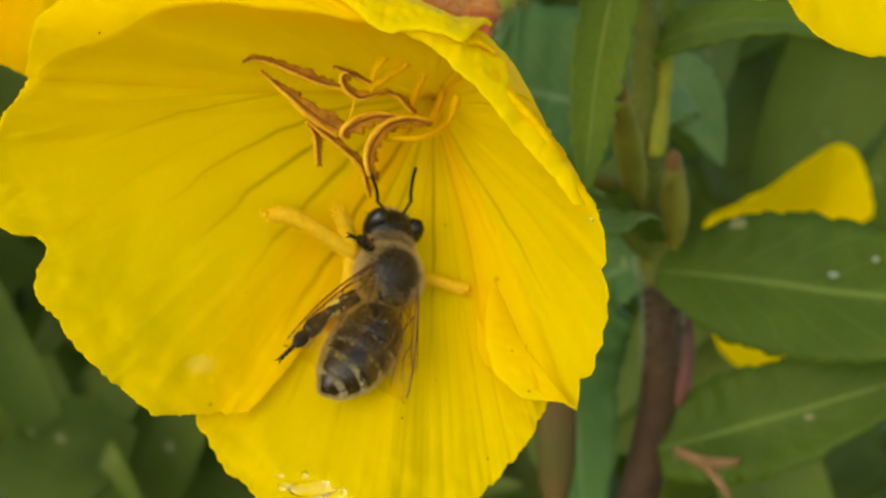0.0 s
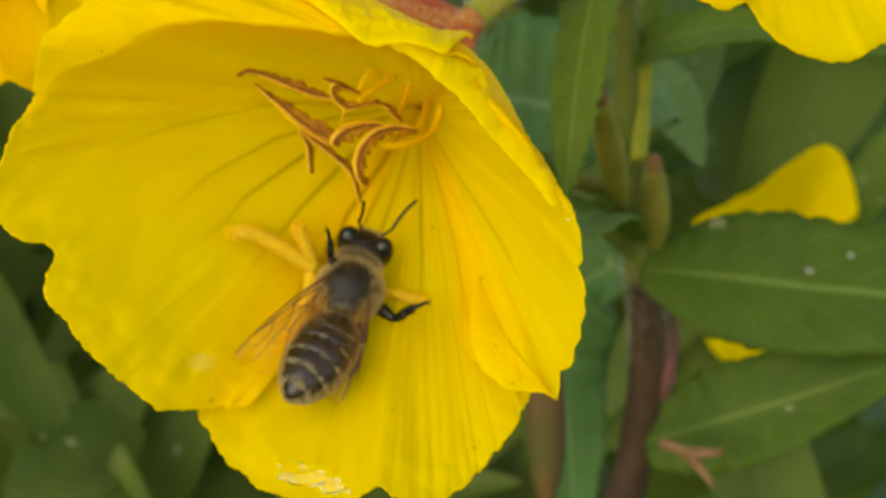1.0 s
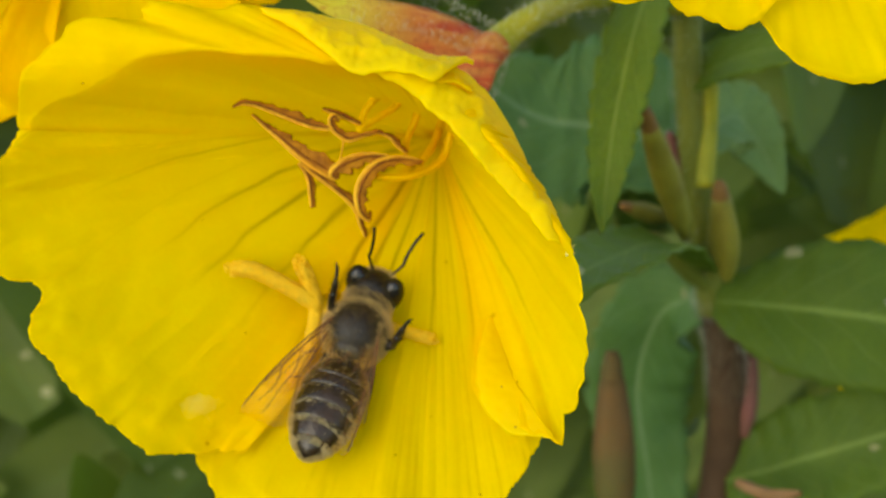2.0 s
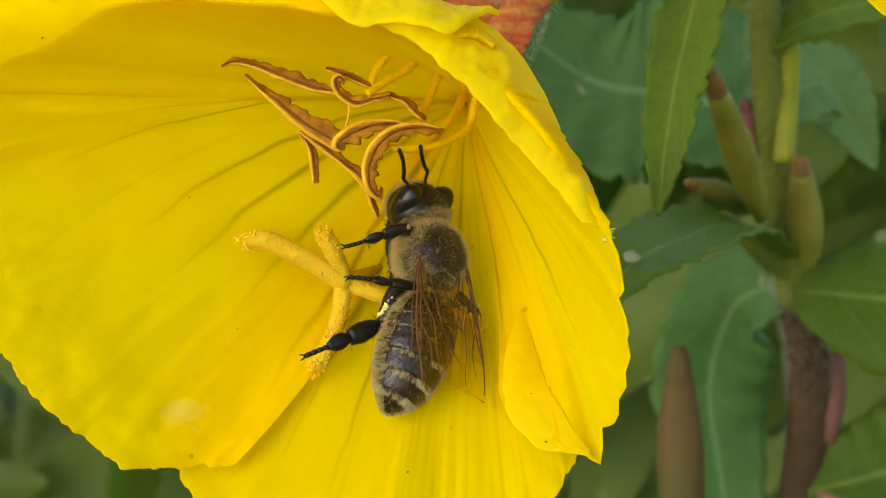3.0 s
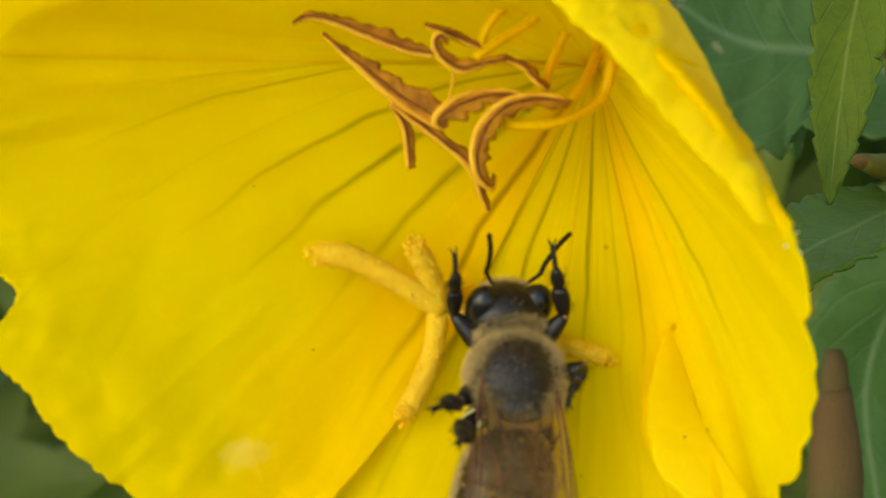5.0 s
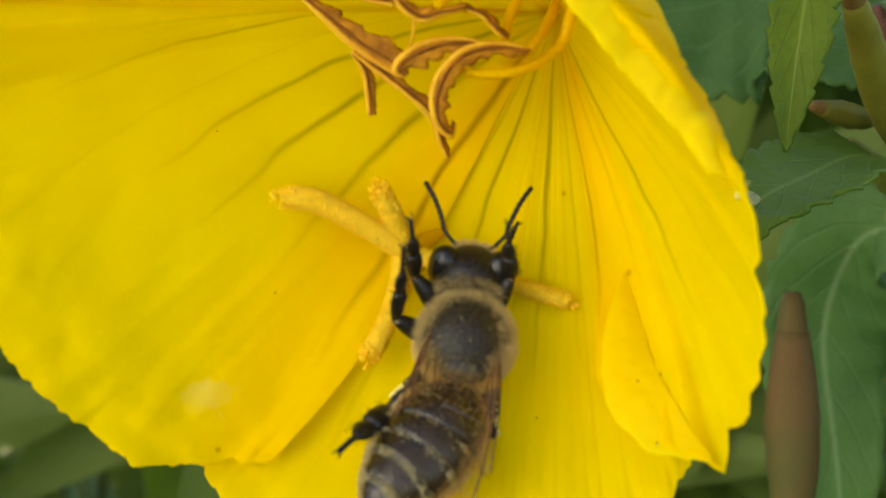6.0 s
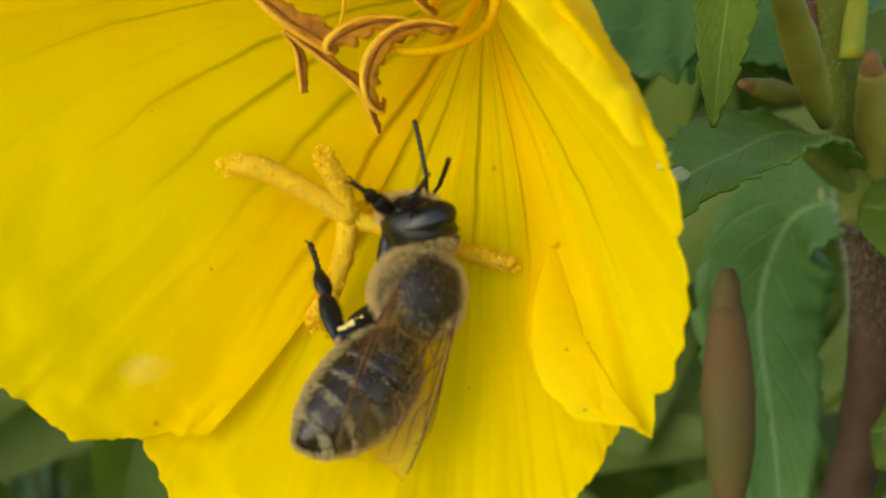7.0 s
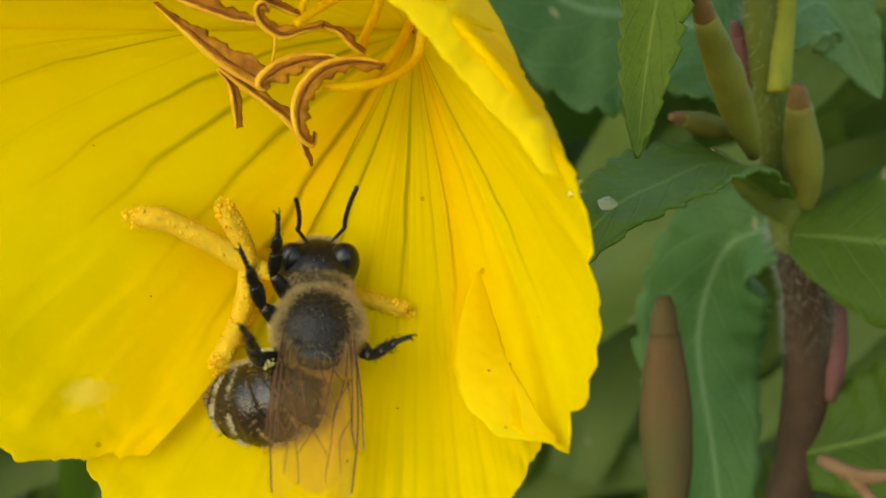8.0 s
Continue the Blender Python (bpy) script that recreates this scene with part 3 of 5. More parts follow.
def anther(parent, rim, inner, seed, n=46, across=6):
    """A dried, split anther: a crumpled brown membrane between a bright rolled rim and a ragged inner edge, with a dark
    strip for the shade in its slit.
    """
    a, b = smooth_path(rim, n), smooth_path(inner, n)
    bm = bmesh.new()
    grid = []
    for i, (p, q) in enumerate(zip(a, b)):
        row = []
        for k in range(across + 1):
            f = k / across
            c = p.lerp(q, f * (1 + 0.55 * f * noise.noise(p * 2.3 + V(seed, 0, 0))))
            c += V(0, -1, 0) * (0.16 * math.sin(math.pi * f) + 0.14 * noise.noise(c * 2.6 + V(0, seed, 0)))
            row.append(bm.verts.new(c))
        grid.append(row)
    for g, h in zip(grid, grid[1:]):
        for k in range(across):
            bm.faces.new((g[k], g[k + 1], h[k + 1], h[k]))
    body = part("anther", bm, ANTHER, parent, "dry brown split anther")
    so = body.modifiers.new("thickness", "SOLIDIFY")
    so.thickness, so.offset = 0.00012, 0
    bm = bmesh.new()
    tube(bm, [p + V(0, -0.05, 0) for p in a], [0.09, 0.14, 0.15, 0.14, 0.11], 9, 1.0, 0.35)
    part("anther_rim", bm, ANTHER_RIM, body, "bright orange rolled rim")
    bm = bmesh.new()
    # a thin dark strip on the membrane stands for the slit's shadow
    tube(bm, [p.lerp(q, 0.34) + V(0, -0.30, 0) for p, q in zip(a, b)], [0.03, 0.075, 0.085, 0.075, 0.03], 7, 0.6, 0.5)
    part("anther_slit_shade", bm, ANTHER_SLIT_SHADE, body, "dark brown strip for the shade in the slit")
    return body


for n_st, line in enumerate(FILAMENTS):
    bm = bmesh.new()
    w = 0.07 if n_st == 5 else 0.22
    tube(bm, smooth_path(line, 22), [w * 1.3, w * 1.1, w], 12, 1.0, 0.1)
    part("filament", bm, ANTHER_RIM if n_st == 5 else FILAMENT, flower)
for n_st, (rim, inner) in enumerate(ANTHERS):
    anther(flower, rim, inner, n_st * 3.7)

SPECK = plain("brown_speck", (0.32, 0.15, 0.02), (0.22, 0.10, 0.018), 900.0, 0.8)


def speck(x, z, size, seed):
    """A small brown speck of dirt lying on the petal that is nearest in front at x, z."""
    best = None
    for ob in bpy.data.objects:
        if ob.parent == flower and ob.name.startswith("petal"):
            for v in list(ob.data.vertices)[::2]:
                d = (v.co.x - x * MM) ** 2 + (v.co.z - z * MM) ** 2
                if d < (0.35 * MM) ** 2 and (best is None or v.co.y < best):
                    best = v.co.y
    if best is None:
        return
    bm = bmesh.new()
    bmesh.ops.create_icosphere(bm, subdivisions=1, radius=size, matrix=Matrix.Translation((x, best / MM - 0.08, z)) @ Matrix.Diagonal((1.0, 0.4, 0.7, 1)))
    for v in bm.verts:
        v.co += V(1, 0, 1) * size * 0.5 * noise.noise(v.co * 4 + V(seed, 0, 0))
    part("speck", bm, SPECK, flower, "brown speck on a petal")


for n_sp, (x, z, size) in enumerate(((-19.4, 9.4, 0.14), (0.0, -14.3, 0.12), (5.4, -16.8, 0.13), (7.8, -9.6, 0.10), (6.8, -9.9, 0.13), (7.5, -12.3, 0.12), (-9.8, -6.5, 0.09), (-12.6, 1.0, 0.08), (9.2, -7.4, 0.08), (2.4, -12.0, 0.09))):
    speck(x, z, size * 0.65, n_sp)

# the pistil: a style that ends in a cross of four lobes, nudged by the bee
pistil = start("pistil", flower)
bm = bmesh.new()
tube(bm, smooth_path([(-2.6, 9.9, -3.8), (-3.4, 8.4, -4.2), (-4.5, 6.3, -4.7)], 14), [0.26, 0.30, 0.45, 0.62], 12)
style = part("style", bm, PALE_STYLE, pistil)
for lobe, width in (([(-4.3, 6.5, -4.7), (-6.6, 5.8, -3.3), (-8.6, 5.4, -2.3), (-10.1, 5.2, -2.2)], 0.50), ([(-4.5, 6.5, -4.6), (-5.0, 6.0, -3.0), (-5.6, 5.4, -1.7)], 0.46),
                    ([(-4.5, 6.5, -4.8), (-4.8, 6.2, -6.8), (-5.5, 5.8, -8.5), (-6.1, 5.4, -9.6)], 0.44), ([(-4.4, 6.5, -4.7), (-1.0, 6.6, -5.8), (1.5, 6.8, -6.5), (3.3, 6.6, -7.0)], 0.36)):
    bm = bmesh.new()
    path = smooth_path(lobe, 20)
    tube(bm, path, [width * 1.25, width * 1.12, width * 1.1, width * 1.15, width * 0.75], 14, 1.0, 0.2)
    for _ in range(420):
        k = random.randrange(21)
        a, d = path[k], V(random.gauss(0, 1), random.gauss(0, 1), random.gauss(0, 1)).normalized()
        bmesh.ops.create_icosphere(bm, subdivisions=1, radius=random.uniform(0.06, 0.15), matrix=Matrix.Translation(path[k].lerp(path[max(k - 1, 0)], random.random()) + d * width * 1.02))
    lobe_part = part("stigma_lobe", bm, STIGMA, pistil, "fuzzy yellow stigma lobe")
    spots = []
    for _ in range(1500):
        k = random.randrange(20)
        d = V(random.gauss(0, 1), random.gauss(0, 1), random.gauss(0, 1)).normalized()
        spots.append((path[k].lerp(path[k + 1], random.random()) + d * width * 1.08, d))
    fur_part("stigma_fuzz", spots, 0.24, STIGMA_FUZZ, lobe_part, "short yellow fuzz", width=0.014, lean=V(0, 0, 0), stray=0.5)


# ---------------------------------------------------------------- calyx, stalk
def hairs(bm, path, radius, count, length, width=0.022):
    """Fine straight hairs standing off a stalk."""
    n = len(path) - 1
    for _ in range(count):
        k = random.randrange(n)
        f = random.random()
        p = path[k].lerp(path[k + 1], f)
        t = (path[k + 1] - path[k]).normalized()
        d = V(random.gauss(0, 1), random.gauss(0, 1), random.gauss(0, 1))
        d = (d - t * d.dot(t)).normalized()
        q = p + d * radius * 0.9
        tip = q + (d + t * random.uniform(-0.3, 0.5)) * length * random.uniform(0.5, 1.0)
        s = t * width
        w = d.cross(t) * width
        bm.faces.new([bm.verts.new(v) for v in (q - s, q + s, tip)])
        bm.faces.new([bm.verts.new(v) for v in (q - w, q + w, tip)])


def sepal_shape(points, width, thick=0.5, n=20, across=8, cup=0.25):
    """A pointed, cupped sepal along points."""
    path = smooth_path(points, n)
    bm = bmesh.new()
    grid = []
    for i, p in enumerate(path):
        s = i / n
        t = (path[min(i + 1, n)] - path[max(i - 1, 0)]).normalized()
        side = t.cross(V(0, -1, 0.35)).normalized()
        front = side.cross(t)
        w = width * (math.sin(math.pi * (0.26 + 0.74 * s) ** 0.8) ** 0.8) + 0.05
        row = []
        for k in range(across + 1):
            v = 2 * k / across - 1
            row.append(bm.verts.new(p + side * v * w - front * (cup * w * v * v) + front * 0.05 * noise.noise(p + V(v, 0, 0))))
        grid.append(row)
    for a, b in zip(grid, grid[1:]):
        for k in range(across):
            bm.faces.new((a[k], a[k + 1], b[k + 1], b[k]))
    return bm


for pts, width, mtl, lab in (([(7.5, 16.6, 12.2), (5.0, 15.0, 13.2), (2.4, 13.8, 14.1), (-0.6, 13.2, 15.0), (-3.4, 13.0, 15.9), (-6.0, 13.0, 16.6)], 2.15, CALYX, "folded red-orange sepal"),
                             ([(6.6, 16.4, 13.4), (6.3, 14.6, 12.2), (5.9, 13.6, 10.6), (5.5, 13.4, 9.2), (5.0, 13.8, 7.6)], 1.25, CALYX, "red sepal"),
                             ([(-0.8, 13.6, 15.2), (-4.6, 12.8, 16.6), (-6.6, 12.8, 17.4), (-9.0, 12.8, 18.6)], 0.45, SEPAL_PALE, "yellow-green sepal edge")):
    ob = part("sepal", sepal_shape(pts, width), mtl, flower, lab)
    so = ob.modifiers.new("thickness", "SOLIDIFY")
    so.thickness, so.offset = 0.0003, 0
path = smooth_path([(7.4, 16.9, 13.4), (8.8, 17.8, 14.6), (10.5, 19.0, 15.8), (12.6, 21.4, 17.0), (14.8, 24.0, 17.9), (19.0, 32.0, 19.0), (25.0, 41.0, 19.5)], 40)
bm = bmesh.new()
tube(bm, path, [1.25, 1.05, 0.95, 0.95, 1.0, 1.1], 14, 1.0, 0.05)
part("stalk", bm, PEDICEL, flower, "yellow-green hairy flower stalk")
bm = bmesh.new()
tube(bm, smooth_path([(3.5, 12.2, 7.0), (5.0, 14.0, 10.0), (6.4, 15.6, 12.2), (7.5, 17.0, 13.5)], 14), [1.3, 1.2, 1.3, 1.3], 14, 1.0, 0.05)
part("calyx_tube", bm, CALYX, flower, "red calyx tube")
bm = bmesh.new()
hairs(bm, path, 1.0, 700, 0.9)
hairs(bm, smooth_path([(7.0, 16.0, 13.6), (3.0, 13.8, 15.4), (-2.6, 13.0, 16.4)], 20), 1.5, 900, 0.6, 0.016)
hairs(bm, smooth_path([(7.6, 16.6, 13.6), (7.2, 15.6, 11.6), (6.2, 14.0, 9.4)], 12), 0.9, 500, 0.5, 0.016)
part("stalk_hair", bm, HAIR, flower, "fine pale hairs")


def water_material():
    m, nt = nodes_of("clear_water")
    out = nt.nodes.new("ShaderNodeOutputMaterial")
    g = nt.nodes.new("ShaderNodeBsdfPrincipled")
    g.inputs["Base Color"].default_value = (1, 1, 1, 1)
    g.inputs["Roughness"].default_value, g.inputs["IOR"].default_value = 0.02, 1.33
    g.inputs["Transmission Weight"].default_value = 1.0
    nt.links.new(g.outputs[0], out.inputs[0])
    return m


TORN = plain("dry_cream_tip", (0.55, 0.48, 0.16), (0.70, 0.60, 0.14), 900.0, 0.8, 0.6, through_light=0.3)
bm = bmesh.new()
for k in range(5):
    tube(bm, smooth_path([(10.3 + 0.05 * k, -5.0, -1.5 + 0.11 * k), (10.55, -5.1, -1.45 + 0.12 * k), (10.8 + 0.12 * math.sin(k * 2.1), -5.2, -1.5 + 0.16 * k)], 6), [0.12, 0.10, 0.03], 6, 0.6, 0.4)
part("torn_tip", bm, TORN, flower, "dry cream torn petal tip")
WATER = water_material()
for x, y, z, w, h in ((-5.9, 1.1, -18.6, 1.5, 0.55), (-4.4, 0.9, -19.2, 0.8, 0.4), (-7.4, 1.4, -18.4, 0.6, 0.3), (-5.2, 0.6, -18.2, 0.30, 0.26), (-4.0, 0.7, -18.7, 0.24, 0.22), (-6.4, 0.8, -17.7, 0.22, 0.2), (-3.4, 0.7, -19.4, 0.3, 0.24), (-7.9, 1.1, -17.8, 0.2, 0.18)):
    bm = bmesh.new()
    bmesh.ops.create_uvsphere(bm, u_segments=20, v_segments=12, radius=1.0, matrix=Matrix.Translation((x, y, z)) @ Matrix.Rotation(radians(-25), 4, "X") @ Matrix.Diagonal((w, 0.35 if w > 0.5 else w, h, 1)))
    for v in bm.verts:
        v.co += V(0, 0, 1) * 0.15 * noise.noise(v.co * 1.4)
    drop = part("water_drop", bm, WATER)
    drop.visible_shadow = False
    tagged(drop, "clear flat water drop lying on the yellow petal", "water drop", "drops on the petal")


# ---------------------------------------------------------------- neighbour flowers
def knots_round(lo, hi, reach, rim_y, um=0.7, um_y=None, notch=0.03):
    """Knots of a plain heart-shaped petal between two angles."""
    rows = []
    for i in range(9):
        s = i / 8
        r = reach * (0.80 + 0.24 * math.sin(math.pi * s) ** 0.7) * (1 - notch * math.exp(-((s - 0.5) / 0.10) ** 2))
        rows.append((lo + (hi - lo) * s, r, rim_y, um, um_y if um_y is not None else rim_y + 2.0))
    return rows


def side_flower(label, throat, fans, material, seed, foot=V(24, 44, 24), broad=None):
    """A neighbour flower: petals fanned round its own throat, with a calyx tube and stalk behind."""
    fl = start("primrose_flower")
    tagged(fl, label, "flower", "neighbour flowers")
    for k, (lo, hi, reach, rim_y, um, um_y) in enumerate(fans):
        petal_part(petal(knots_round(lo, hi, reach, rim_y, um, um_y), 0.15, 1.2, seed + 7 * k, rim=0.3 * min(1.0, reach / 20.0), throat=throat, n_phi=70, n_u=34), fl, material)
    if broad:
        petal_part(petal(broad, 0.15, 1.2, seed + 50, rim=0.2, throat=throat, n_phi=70, n_u=34), fl, material)
    bm = bmesh.new()
    tube(bm, smooth_path([throat - V(0, 0.6, 0), throat + V(1.0, 5.0, 1.5), throat + V(3.0, 10.0, 1.0), foot], 24), [1.4, 1.2, 1.0, 1.0], 12)
    part("calyx_tube", bm, STEM_GREEN if broad else PEDICEL, fl)
    return fl


side_flower("primrose flower behind the open one, its petals coloured orange-yellow for shade", V(-23.0, 27.0, 28.0),
            [(205, 268, 21.5, 15.0, 0.7, 17.0), (252, 318, 21.0, 13.0, 0.7, 16.0), (312, 400, 20.0, 17.0, 0.7, 19.0), (95, 200, 21.0, 17.0, 0.7, 19.0)], PETAL_SHADED, 100)
side_flower("bright yellow primrose flower with water spots on its rim", V(23.6, 5.0, 31.2),
            [(185, 252, 20.9, -5.5, 0.7, -3.5), (240, 274, 18.6, -4.6, 0.7, -2.6), (266, 318, 22.3, -4.0, 0.7, -2.0), (310, 400, 21.0, -3.0, 0.7, -1.0), (60, 190, 20.0, -3.0, 0.7, -1.0)], PETAL, 140)
side_flower("yellow flower far behind among the leaves", V(69.0, 126.0, -5.1),
            [(195, 260, 17.6, 118.0, 0.7, 121.0), (-65, 50, 7.0, 119.0, 0.7, 121.0), (255, 305, 12.0, 119.0, 0.7, 121.0)], PETAL, 180, V(150, 150, -6),
            [(45, 7.5, 118.0, 0.7, 121.0), (59, 9.7, 118.0, 0.7, 121.0), (82, 14.0, 118.0, 0.7, 121.0), (105, 12.5, 118.0, 0.7, 121.0), (128, 11.6, 118.0, 0.7, 121.0),
             (150, 13.5, 118.0, 0.7, 121.0), (166, 16.6, 118.0, 0.7, 121.0), (173, 14.0, 118.0, 0.7, 121.0), (179, 8.0, 119.0, 0.7, 121.0)])


# ---------------------------------------------------------------- stem, leaves, buds
def leaf(label, points, width, material, facing=(0.0, -1.0, 0.35), fold=0.18, teeth=0.12, seed=0, base=0.15, group="stem leaves", wave=0.15, parent=None):
    """A lance-shaped leaf along points, creased at the midrib, with a toothed rim."""
    n, across = 90, 10
    path = smooth_path(points, n)
    bm = bmesh.new()
    fan = bm.loops.layers.uv.new("fan")
    grid = []
    for i, p in enumerate(path):
        s = i / n
        t = (path[min(i + 1, n)] - path[max(i - 1, 0)]).normalized()
        side = t.cross(Vector(facing)).normalized()
        front = side.cross(t)
        w = width * (math.sin(math.pi * (base * (1 - s) + s * 0.995)) ** 0.85)
        tooth = 1 - teeth * ((s * 15.0 + seed * 0.37 + 0.8 * noise.noise(V(s * 5, seed, 4))) % 1.0) ** 2 + 0.05 * noise.noise(V(s * 9, seed, 0))
        row = []
        for k in range(across + 1):
            v = 2 * k / across - 1
            q = p + side * v * w * (tooth if abs(v) > 0.9 else 1.0)
            q -= front * (-fold * w * abs(v)) + front * wave * w * noise.noise(V(s * 4, v * 1.2, seed)) - front * 0.04 * w * math.sin(s * 60) * abs(v)
            row.append((bm.verts.new(q), v, s))
        grid.append(row)
    for a, b in zip(grid, grid[1:]):
        for k in range(across):
            four = (a[k], a[k + 1], b[k + 1], b[k])
            f = bm.faces.new([x[0] for x in four])
            for loop, (_, v, s) in zip(f.loops, four):
                loop[fan].uv = (v, s)
    ob = part("leaf", bm, material, parent, label)
    so = ob.modifiers.new("thickness", "SOLIDIFY")
    so.thickness, so.offset = 0.00025, 0
    if parent is None:
        tagged(ob, label, "leaf", group)
    return ob


plant = start("primrose_plant")
tagged(plant, "evening primrose stem, green above and red-brown below, with leaves and buds", "plant")
stem_path = smooth_path([(24.5, 36.0, 40.0), (25.0, 40.0, 22.0), (26.2, 44.0, 8.0), (28.7, 50.3, -4.2), (30.6, 53.5, -11.0), (30.8, 58.0, -22.0), (28.0, 66.0, -45.0), (30.0, 90.0, -110.0), (32.0, 190.0, -515.0)], 110)
cut = min(range(len(stem_path)), key=lambda i: abs(stem_path[i].z + 6.5))
bm = bmesh.new()
tube(bm, stem_path[:cut + 1], [1.15, 1.25, 1.4], 14, 1.0, 0.05)
part("upper_stem", bm, STEM_GREEN, plant, "green upper stem")
bm = bmesh.new()
tube(bm, stem_path[cut:], [1.6, 1.75, 1.85, 1.9, 2.0, 2.1, 2.3], 14, 1.0, 0.05)
part("lower_stem", bm, STEM_BROWN, plant, "red-brown lower stem")
bm = bmesh.new()
hairs(bm, stem_path[:cut + 22], 1.4, 2200, 1.0, 0.013)
hairs(bm, stem_path[cut - 3:cut + 16], 1.7, 1800, 1.0, 0.012)
part("stem_hair", bm, HAIR, plant, "fine pale hairs")
for lab, pts, width, mtl, kw in (
        ("broad dark green leaf with a pale midrib", [(28.9, 49.0, -5.6), (34.0, 46.0, -6.0), (42.0, 43.0, -7.0), (52.0, 40.0, -8.2), (66.0, 40.0, -10.8)], 6.8, LEAF_DARK, dict(fold=0.10, seed=1, teeth=0.05, base=0.05)),
        ("long pointed green leaf hanging from the upper stem", [(24.2, 37.0, 23.0), (20.0, 29.0, 18.0), (17.4, 24.0, 10.4), (16.1, 21.0, 4.6), (15.5, 19.9, 0.0)], 2.35, LEAF, dict(facing=(-0.15, -1.0, 0.1), fold=0.3, seed=2, base=0.2, teeth=0.25)),
        ("green leaf reaching forward with a white speck", [(27.6, 48.0, -2.8), (23.0, 39.0, -0.6), (18.0, 30.0, -1.6), (14.0, 24.5, -3.4), (10.4, 20.0, -7.4)], 3.6, LEAF, dict(facing=(-0.2, -0.8, 0.7), seed=3)),
        ("broad blue-green leaf behind the flower", [(26.5, 50.0, 6.0), (21.0, 54.0, 10.0), (14.0, 56.0, 11.0), (4.0, 56.0, 18.0)], 8.5, LEAF_BLUE, dict(facing=(0.2, -1.0, 0.3), seed=4, fold=0.08)),
        ("green leaf hanging below the knot", [(28.4, 52.0, -5.0), (25.0, 56.0, -7.0), (23.5, 60.0, -14.0), (25.0, 62.0, -24.0), (26.0, 64.0, -34.0)], 5.0, LEAF_BLUE, dict(seed=5)),
        ("green leaf lit along its upper half", [(31.0, 56.0, -22.0), (37.0, 52.0, -19.8), (44.0, 48.0, -17.0), (56.0, 44.0, -13.0)], 5.2, LEAF_DARK, dict(seed=6, fold=0.1, teeth=0.05)),
        ("long green leaf on the upper stem", [(26.0, 42.0, 13.0), (30.0, 40.0, 15.0), (37.0, 38.0, 15.5), (48.0, 36.0, 13.0)], 2.8, LEAF, dict(facing=(0.0, -0.7, 0.7), seed=7)),
        ("pale grey-green leaf behind the upper stem", [(27.0, 46.0, 8.0), (30.5, 50.0, 10.5), (33.0, 52.0, 9.0), (36.0, 54.0, 4.0)], 3.6, LEAF_PALE, dict(seed=8))):
    leaf(lab, pts, width, mtl, parent=plant, **kw)


def bud(label, base, tip, width, material, tip_material, name="bud"):
    """A pointed bud or capsule on a short stalk, ribbed, with a coloured tip."""
    b0, b1 = Vector(base), Vector(tip)
    path = [b0.lerp(b1, i / 20) for i in range(21)]
    bm = bmesh.new()
    tube(bm, path[:18], [width * 0.35, width * 0.8, width, width * 1.0, width * 0.85, width * 0.62], 14, 1.0, 0.12)
    ob = part(name, bm, material, plant, label)
    bm = bmesh.new()
    tube(bm, path[16:], [width * 0.60, width * 0.58, width * 0.5, width * 0.30], 12, 1.0, 0.15)
    part("bud_tip", bm, tip_material, ob)
    return ob


bud("olive green bud with an orange tip", (29.4, 46.0, -3.6), (27.9, 41.0, 4.6), 1.35, BUD, BUD_TIP)
bud("slender green bud", (25.2, 42.0, 0.0), (19.6, 27.3, 10.0), 1.2, BUD, BUD_TIP)
bud("withered brown capsule", (20.2, 50.0, -27.0), (19.9, 50.0, -9.8), 1.85, CAPSULE, CAPSULE)
bud("small orange-tipped bud", (24.0, 43.0, 1.6), (19.2, 37.4, 2.6), 0.8, BUD, BUD_TIP)
bud("dull pink withered sepal", (26.0, 47.0, 3.0), (24.2, 44.0, 9.0), 0.9, PINK, PINK)
bud("dull pink withered sepal", (32.5, 55.0, -18.0), (33.0, 54.0, -9.5), 1.0, PINK, PINK)
bud("thick green side shoot", (28.8, 50.0, -4.8), (22.6, 44.0, 0.4), 0.9, STEM_GREEN, BUD)
bm = bmesh.new()
tube(bm, smooth_path([(27.0, 43.0, 4.2), (27.4, 43.0, 9.0), (27.3, 42.0, 13.0)], 16), [0.8, 0.75, 0.8], 12)
part("side_stem", bm, PEDICEL, plant, "pale green side stem")
bm = bmesh.new()
tube(bm, smooth_path([(31.0, 50.0, -21.5), (33.0, 47.0, -22.2), (35.5, 45.5, -22.0)], 12), [0.5, 0.6, 0.35], 10, 1.0, 0.2)
tube(bm, smooth_path([(32.6, 47.4, -22.2), (33.6, 46.0, -23.6), (34.6, 45.4, -25.2)], 12), [0.5, 0.45, 0.25], 10, 1.0, 0.2)
part("withered_sepal", bm, DRY, plant, "curled orange-brown withered sepal")

PALE_SPOT = plain("dry_white_spot", (0.36, 0.36, 0.24), (0.24, 0.26, 0.12), 700.0, 0.8, 0.5)
for x, y, z, w in ((14.1, 24.0, -2.6, 0.62), (42.5, 42.4, -5.6, 0.5), (46.0, 41.4, -4.2, 0.4)):
    bm = bmesh.new()
    bmesh.ops.create_uvsphere(bm, u_segments=12, v_segments=8, radius=w, matrix=Matrix.Translation((x, y, z)) @ Matrix.Rotation(radians(-40), 4, "X") @ Matrix.Diagonal((1.0, 0.25, 0.7, 1)))
    for v in bm.verts:
        v.co += V(1, 0, 1) * 0.2 * noise.noise(v.co * 1.8)
    part("leaf_spot", bm, PALE_SPOT, plant, "dry white spot on a leaf")

